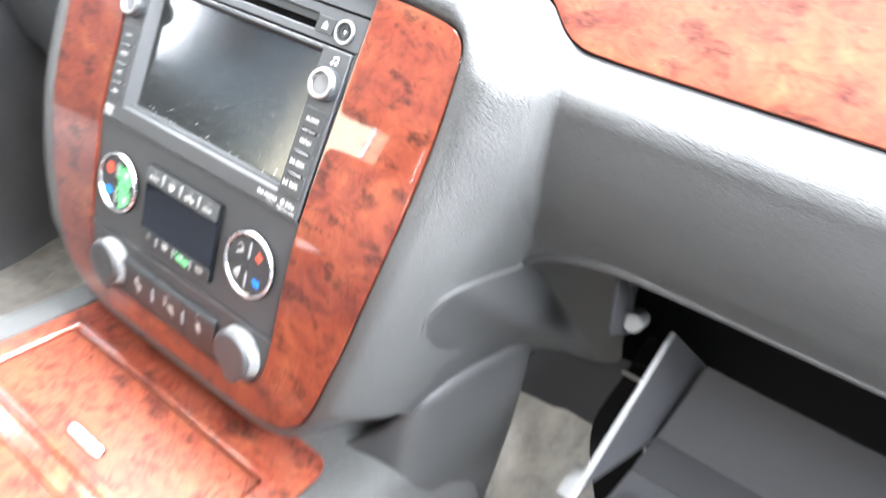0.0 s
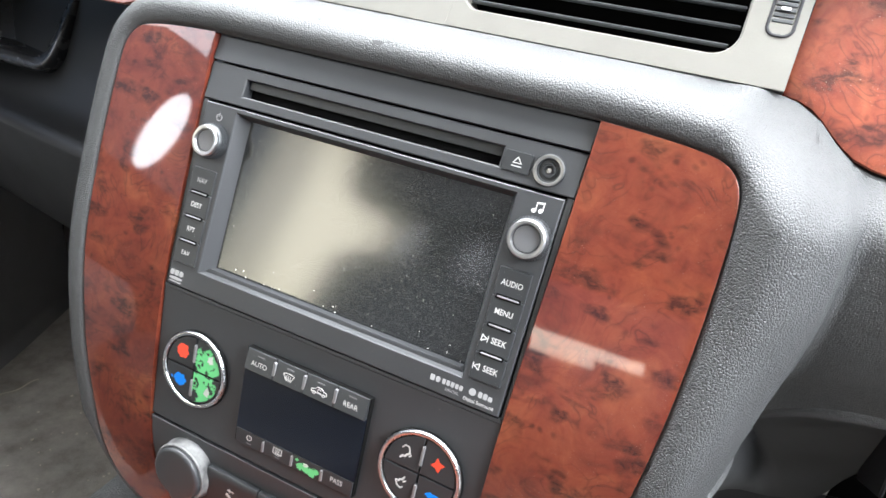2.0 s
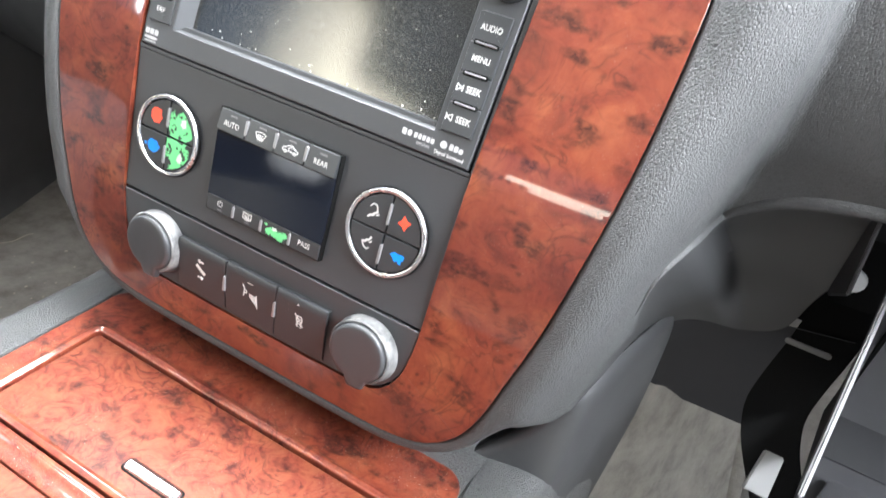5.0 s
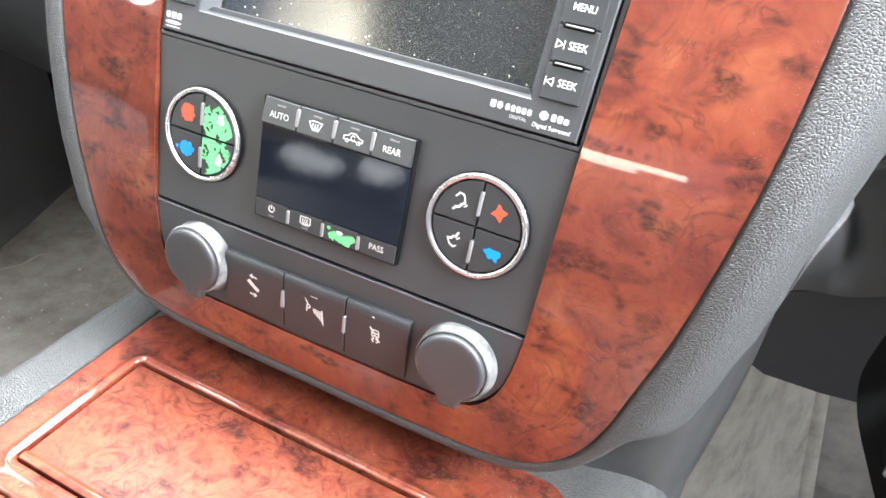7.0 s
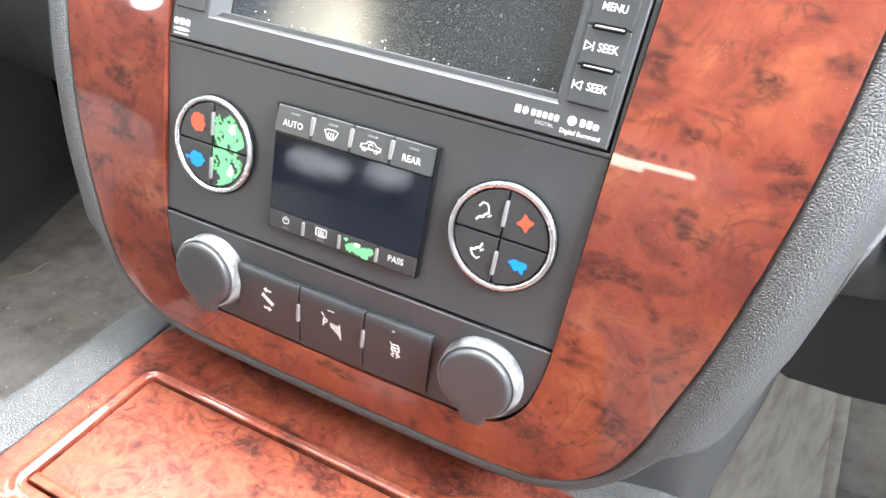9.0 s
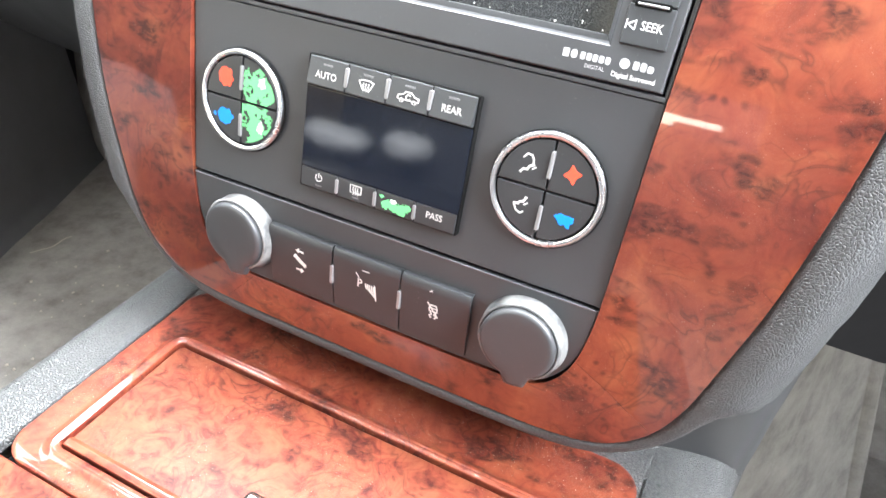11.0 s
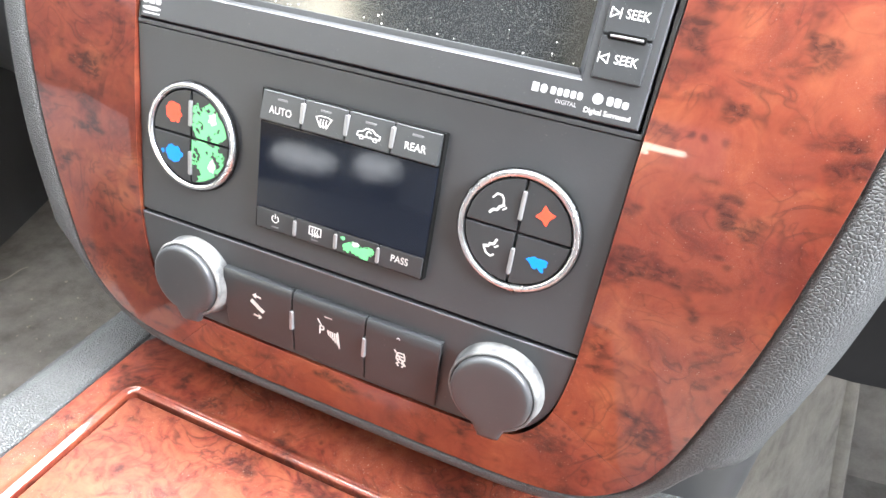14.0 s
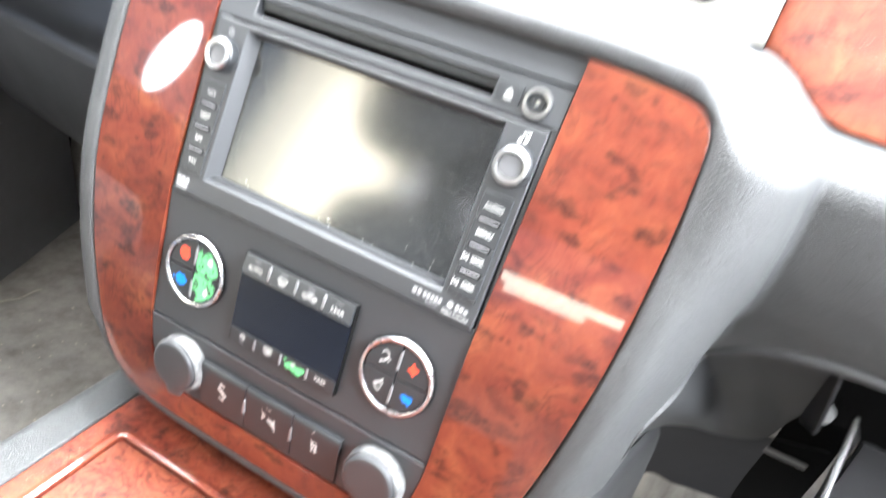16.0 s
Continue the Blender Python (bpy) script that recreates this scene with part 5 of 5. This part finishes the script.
def glove_box():
    base = thing("glove_box", mm(420, 150, -60), "open grey plastic glove box hanging below the dashboard", "glove box")
    part("opening_edge", slab([(262, 72, 42), (268, 90, 0), (270, 140, -10), (264, 120, 40)], 2.0), PLASTIC_DARK, base)
    # black sheets painted as the shade behind and beside the bin
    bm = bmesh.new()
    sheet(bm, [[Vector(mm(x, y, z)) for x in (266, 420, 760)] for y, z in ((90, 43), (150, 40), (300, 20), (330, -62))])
    part("cavity", bm, GAP, base, "near-black sheet standing in for the shade inside the dashboard")
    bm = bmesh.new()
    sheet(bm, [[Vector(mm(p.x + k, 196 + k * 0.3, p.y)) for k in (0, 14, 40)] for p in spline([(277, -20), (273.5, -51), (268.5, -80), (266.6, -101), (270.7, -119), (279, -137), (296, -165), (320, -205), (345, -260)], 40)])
    part("bin_outside", bm, GAP, base, "outer side of the bin, painted black as shade")
    part("left_wall", slab([(297, 142, 6), (321, 202, -22), (312, 196, -88), (291, 84, -101)], 2.2), BIN, base, "side wall of the bin with a bright rim")
    part("back_wall", slab([(321, 201, -22), (760, 205, -22), (760, 196, -86), (311, 195, -86)], -2.2), BIN, base)
    bm = bmesh.new()
    rows = []
    for u in np.linspace(0, 1, 6):
        c = Vector((330, 194, -22)).lerp(Vector((321, 188, -87)), u)
        rows.append([(c + Vector((-9.5 * math.cos(a), 9.5 * math.sin(a), 0))) * 0.001 for a in np.linspace(-0.3, 1.9, 9)])
    sheet(bm, rows)
    part("bin_corner", bm, BIN, base, "rounded inner corner of the bin", 70)
    part("step", slab([(311, 194, -86), (760, 196, -86), (760, 172, -108), (308, 170, -108)], -2.2), PLASTIC_DARK, base)
    part("bin_floor", slab([(308, 170, -108), (760, 172, -108), (760, 60, -190), (292, 60, -170)], -2.2), BIN, base)
    part("flap", slab([(318, 150, -112), (700, 150, -112), (700, 120, -125), (306, 120, -125)], -3), BIN, base, "raised flap in the bin")
    part("bin_rim", slab([(295.5, 139.5, 6), (298.5, 140.5, 6), (292.5, 82.5, -101), (289.5, 81.5, -101)], 2.0), PALE, base, "thin pale strip along the rim of the bin")
    part("latch", slab([(277, 130, -104), (288, 130, -104), (288, 122, -128), (274, 122, -128)], 4), PALE, base, "pale latch piece")
    bm = bmesh.new()
    n = 20
    rings = []
    for r, y in ((0, 118), (5.2, 118), (6.2, 119), (6.2, 140), (0, 140)):
        rings.append([Vector(mm(274.5 + r * math.cos(2 * math.pi * i / n), y, 5 + r * math.sin(2 * math.pi * i / n))) for i in range(n + 1)])
    sheet(bm, rings)
    part("stop_pin", bm, PALE, base, "pale round stop pin")
    part("strap", slab([(270.4, 190, -50.8), (298.4, 190, -50.4), (298.6, 190, -54.3), (270.6, 190, -54.4)], 2), PALE, base, "short pale strip")
    return base


glove_box()


# ---- the footwells, the driver's side and the cabin ----
def world_sheet(rows):
    bm = bmesh.new()
    sheet(bm, [[Vector(p) for p in row] for row in rows])
    return from_world(bm)


def grid(a, b, c, d, nx, nz, wave=0.0, seed=0):
    """A gently uneven sheet through four corners in the world."""
    a, b, c, d = [Vector(p) for p in (a, b, c, d)]
    n = (b - a).cross(d - a).normalized()
    rows = []
    for j in range(nz + 1):
        row = []
        for i in range(nx + 1):
            p = a.lerp(b, i / nx).lerp(d.lerp(c, i / nx), j / nz)
            row.append(p + n * wave * noise.noise(p * 9 + Vector((seed, 0, 0))))
        rows.append(row)
    return world_sheet(rows)


whole("floor", grid((-0.95, -2.6, 0), (0.95, -2.6, 0), (0.95, 0.75, 0), (-0.95, 0.75, 0), 30, 50, 0.006), CARPET, (0, 0, 0), "dirty grey carpet on the car floor", "floor", kind="structure", angle=80)
for sx in (1, -1):
    side_mat = CARPET_LIGHT
    whole("tunnel_side", grid((sx * 0.165, -0.4, 0.22), (sx * 0.177, 0.17, 0.37), (sx * 0.24, 0.17, -0.01), (sx * 0.215, -0.4, -0.01), 16, 12, 0.004, 3), side_mat, (0, 0, 0), "worn grey carpet on the side of the tunnel", "carpet", kind="structure", angle=80)
    whole("tunnel_flare", grid((sx * 0.177, 0.17, 0.37), (sx * 0.3, 0.405, 0.28), (sx * 0.377, 0.385, -0.01), (sx * 0.24, 0.17, -0.01), 14, 14, 0.005, 5), side_mat, (0, 0, 0), "dusty beige-grey carpet beside the tunnel", "carpet", kind="structure", angle=80)
    bm = bmesh.new()
    sheet(bm, [[Vector((sx * (0.296 + 0.077 * u + 0.013 * math.cos(a)), 0.405 - 0.02 * u + 0.009 * math.sin(a), 0.28 - 0.29 * u)) for a in [j * math.pi / 5 for j in range(11)]] for u in np.linspace(0, 1, 12)])
    whole("carpet_fold", from_world(bm), CARPET_LIGHT, (0, 0, 0), "pale worn fold at the edge of the tunnel carpet", "carpet", kind="structure", angle=80)
    whole("firewall", grid((sx * 0.28, 0.475, 0.4), (sx * 0.95, 0.56, 0.4), (sx * 0.95, 0.5, -0.01), (sx * 0.32, 0.465, -0.01), 14, 12, 0.004, 7), CARPET, (0, 0, 0), "dark grey carpet up the firewall", "carpet", kind="structure", angle=80)


def crumbs(name, a, b, c, d, count, seed, label):
    """Crumbs and lint scattered over a carpet between four corners in the world."""
    rnd = random.Random(seed)
    a, b, c, d = [Vector(p) for p in (a, b, c, d)]
    n = (b - a).cross(d - a).normalized()
    if n.z < 0:
        n = -n
    bm = bmesh.new()
    for _ in range(count):
        u, v, r = rnd.random(), rnd.random(), rnd.uniform(0.0006, 0.0017)
        p = a.lerp(b, u).lerp(d.lerp(c, u), v) + n * 0.0035
        made = bmesh.ops.create_icosphere(bm, subdivisions=1, radius=r)["verts"]
        for q in made:
            q.co = Vector((q.co.x * rnd.uniform(0.8, 1.8), q.co.y * rnd.uniform(0.8, 1.8), q.co.z)) + p
    return whole(name, from_world(bm), CRUMB, (0, 0, 0), label, "crumbs", kind="stuff")


crumbs("floor_crumbs", (-0.74, 0.02, 0.003), (-0.7, 0.3, 0.003), (-0.3, 0.3, 0.003), (-0.3, 0.02, 0.003), 90, 11, "pale crumbs and lint scattered on the driver's carpet")
bm = bmesh.new()
rnd = random.Random(5)
# a pale scratch in the driver's carpet, added as a thin raised strip
sheet(bm, [[Vector((-0.752 + 0.02 * u + 0.004 * math.sin(5 * u) + 0.0016 * w, 0.235 + 0.06 * u, 0.0055 + 0.001 * math.sin(9 * u))) for w in (-1, 0, 1)] for u in np.linspace(0, 1, 16)])
whole("carpet_scratch", from_world(bm), CRUMB, (0, 0, 0), "thin pale strip added for a scratch in the carpet", "lint", kind="stuff")
crumbs("crumbs", (-0.172, -0.25, 0.3), (-0.178, 0.16, 0.36), (-0.225, 0.16, 0.1), (-0.2, -0.25, 0.1), 130, 4, "pale crumbs and lint on the worn carpet")


def driver_sill():
    """The dark lining between the driver's carpet and the door."""
    bm = bmesh.new()
    rows = []
    for y in np.linspace(-0.6, 0.5, 12):
        x = -0.775 - 0.14 * max(0.0, (y - 0.15) / 0.35)
        rows.append([Vector((x + dx, y, z)) for dx, z in ((0.02, -0.005), (0.006, 0.01), (0.0, 0.03), (-0.006, 0.15), (-0.02, 0.33), (-0.05, 0.4), (-0.19, 0.43))])
    sheet(bm, rows)
    whole("driver_sill", from_world(bm), PLASTIC_GREY, (0, 0, 0), "dark plastic lining between the carpet and the door", "trim", kind="structure", angle=70)


driver_sill()


def driver_panel():
    base = thing("driver_knee_panel", mm(-420, 130, 60), "knee panel below the driver's instruments, darkened for its shade", "dashboard")
    bm = bmesh.new()
    rows = []
    for x in (-186, -230, -290, -360, -450, -600, -760):
        y0 = 70 + (abs(x) - 186) * 0.25
        rows.append([Vector(mm(x, y0 + dy, z - 4)) for dy, z in ((150, -110), (70, -60), (26, 0), (10, 22), (3, 29), (0, 34), (2, 39), (9, 43), (24, 47), (46, 62), (56, 100), (62, 160), (70, 230))])
    sheet(bm, rows)
    part("panel", bm, KNEE, base, angle=70)
    bm = bmesh.new()
    outline, opening = rounded(-640, -452, 76, 230, 22, 8), rounded(-628, -468, 90, 218, 14, 8)
    rings = []
    for pts, y in ((outline, 205), (outline, 178), (inset(outline, 2), 174), (inset(outline, 5), 173), (inset(opening, -3), 175), (opening, 180), (inset(opening, 8), 215)):
        rings.append([bm.verts.new(mm(px, y + (pz - 76) * 0.3, pz)) for px, pz in pts])
    for ra, rb in zip(rings, rings[1:]):
        bridge(bm, ra, rb)
    bm.faces.new(rings[-1])
    part("gauge_bezel", bm, BEZEL, base, "dark satin bezel round the instruments", 60)
    bm = bmesh.new()
    rows = []
    for x in (-196, -205, -240, -420, -600, -760):
        k = 0 if x < -200 else -26
        rows.append([Vector(mm(x, y, z + k)) for y, z in ((118, 150), (96, 190), (70, 250), (40, 300), (70, 330), (240, 320), (330, 230))])
    sheet(bm, rows)
    part("gauge_hood", bm, PLASTIC_DARK, base, "dark hood over the driver's instruments", 60)
    return base


driver_panel()


def cabin():
    """Plain walls which close the place, with window openings and some cut for the added lamps."""
    def wall(name, parts, label, mat=HEADLINER):
        bm = bmesh.new()
        for b in parts:
            box(bm, *b)
        return whole(name, from_world(bm), mat, (0, 0, 0), label, "wall", kind="structure")
    wall("wall_right", [(0.95, 1.0, -2.6, -0.25, 0, 0.86), (0.95, 1.0, 0.4, 0.75, 0, 0.86), (0.95, 1.0, -0.25, 0.4, 0, 0.12), (0.95, 1.0, -0.25, 0.4, 0.5, 0.86), (0.95, 1.0, -2.6, 0.75, 1.3, 1.45), (0.95, 1.0, -0.85, -0.75, 0.86, 1.3), (0.95, 1.0, 0.1, 0.75, 0.86, 1.3), (0.95, 1.0, -2.6, -1.8, 0.86, 1.3)], "dark side wall round the passenger window, with a low opening for the fill lamp", PLASTIC_DARK)
    wall("wall_left", [(-1.0, -0.95, -2.6, -2.05, 0, 0.86), (-1.0, -0.95, -0.93, 0.75, 0, 0.72), (-1.0, -0.95, -2.05, -0.93, 0, 0.36), (-1.0, -0.95, -2.6, 0.75, 1.3, 1.45), (-1.0, -0.95, -0.85, -0.75, 0.86, 1.3), (-1.0, -0.95, 0.1, 0.75, 0.86, 1.3), (-1.0, -0.95, -2.6, -2.05, 0.86, 1.3)], "dark door panel below the driver windows", PLASTIC_DARK)
    wall("wall_rear", [(-0.95, 0.95, -2.65, -2.6, 0, 0.92), (-0.95, 0.95, -2.65, -2.6, 1.36, 1.45), (-0.95, -0.6, -2.65, -2.6, 0.92, 1.36), (0.6, 0.95, -2.65, -2.6, 0.92, 1.36)], "plain rear wall of the cabin with its window opening", PLASTIC_GREY)
    wall("ceiling", [(-0.95, 0.95, -2.6, -0.05, 1.45, 1.5)], "grey cloth roof lining")
    bm = bmesh.new()
    sheet(bm, [[Vector((x, y, z)) for x in (-0.95, 0, 0.95)] for y, z in ((0.115, 0.775), (0.3, 0.8), (0.75, 0.82))])
    whole("dashboard_top", from_world(bm), LEATHER, (0, 0, 0), "grey top of the dashboard below the windscreen", "dashboard", kind="structure")
    wall("wall_front", [(-0.95, 0.95, 0.75, 0.8, 0, 0.82)], "dark bulkhead below the windscreen", PLASTIC_DARK)


cabin()


def unseen_front_seat():
    """An unseen driver's seat, added to block lamps mirrored in screen and lacquer: cushion, backrest and a headrest on
    two posts.
    """
    base = thing("unseen_front_seat", (0, 0, 0), "unseen dark leather front seat, added to block and shape reflections", "seat")

    def pad(name, rows, label, square=0.5, mat=SEAT):
        bm = bmesh.new()
        rings = []
        for cx, cy, cz, rx, ry, tilt in rows:
            ring = []
            for i in range(32):
                c, q = math.cos(i * math.pi / 16), math.sin(i * math.pi / 16)
                ring.append(Vector((cx + rx * math.copysign(abs(c) ** square, c), cy + ry * math.copysign(abs(q) ** square, q), cz + tilt * q)))
            rings.append(ring + ring[:1])
        sheet(bm, rings)
        for ring in (rings[0], rings[-1]):
            bm.faces.new([bm.verts.new(p) for p in ring[:-1]])
        part(name, from_world(bm), mat, base, label, 60)
    pad("cushion", [(-0.26, -0.46, 0.2, 0.2, 0.26, 0), (-0.26, -0.46, 0.3, 0.215, 0.275, 0), (-0.26, -0.46, 0.37, 0.21, 0.27, 0), (-0.26, -0.46, 0.395, 0.19, 0.25, 0), (-0.26, -0.46, 0.4, 0.15, 0.21, 0)], "padded seat cushion", 0.6)
    pad("backrest", [(-0.27, -0.79, 0.34, 0.185, 0.07, 0), (-0.27, -0.79, 0.5, 0.188, 0.075, 0), (-0.27, -0.8, 0.64, 0.188, 0.07, 0), (-0.27, -0.81, 0.73, 0.185, 0.06, 0), (-0.27, -0.82, 0.765, 0.17, 0.045, 0), (-0.27, -0.82, 0.78, 0.13, 0.03, 0)], "padded backrest")
    pad("headrest", [(-0.32, -0.82, 0.865, 0.15, 0.03, 0), (-0.32, -0.82, 0.88, 0.18, 0.045, 0), (-0.32, -0.82, 0.94, 0.195, 0.055, 0), (-0.32, -0.82, 1.04, 0.193, 0.055, 0), (-0.32, -0.82, 1.1, 0.17, 0.045, 0), (-0.32, -0.82, 1.115, 0.13, 0.03, 0)], "padded headrest")
    # two pale pads, added to be mirrored as light patches in the display
    for x, z, r in ((-0.425, 0.43, 0.055), (-0.3, 0.447, 0.036)):
        pad("reflector_pad", [(x, -0.7, z - 0.018, r * 0.8, 0.03, 0), (x, -0.7, z - 0.008, r, 0.035, 0), (x, -0.7, z + 0.006, r, 0.035, 0), (x, -0.705, z + 0.016, r * 0.75, 0.025, 0)], "unseen pale pad, added to mirror as a light patch in the display", 0.8, PALE_REFLECTOR)
    for x in (-0.2, -0.34):
        bm = bmesh.new()
        sheet(bm, [[Vector((x + 0.006 * math.cos(a * math.pi / 6), -0.82 + 0.006 * math.sin(a * math.pi / 6), z)) for a in range(13)] for z in (0.76, 0.82, 0.89)])
        part("post", from_world(bm), CHROME, base, "bright headrest post")
    return base


unseen_front_seat()
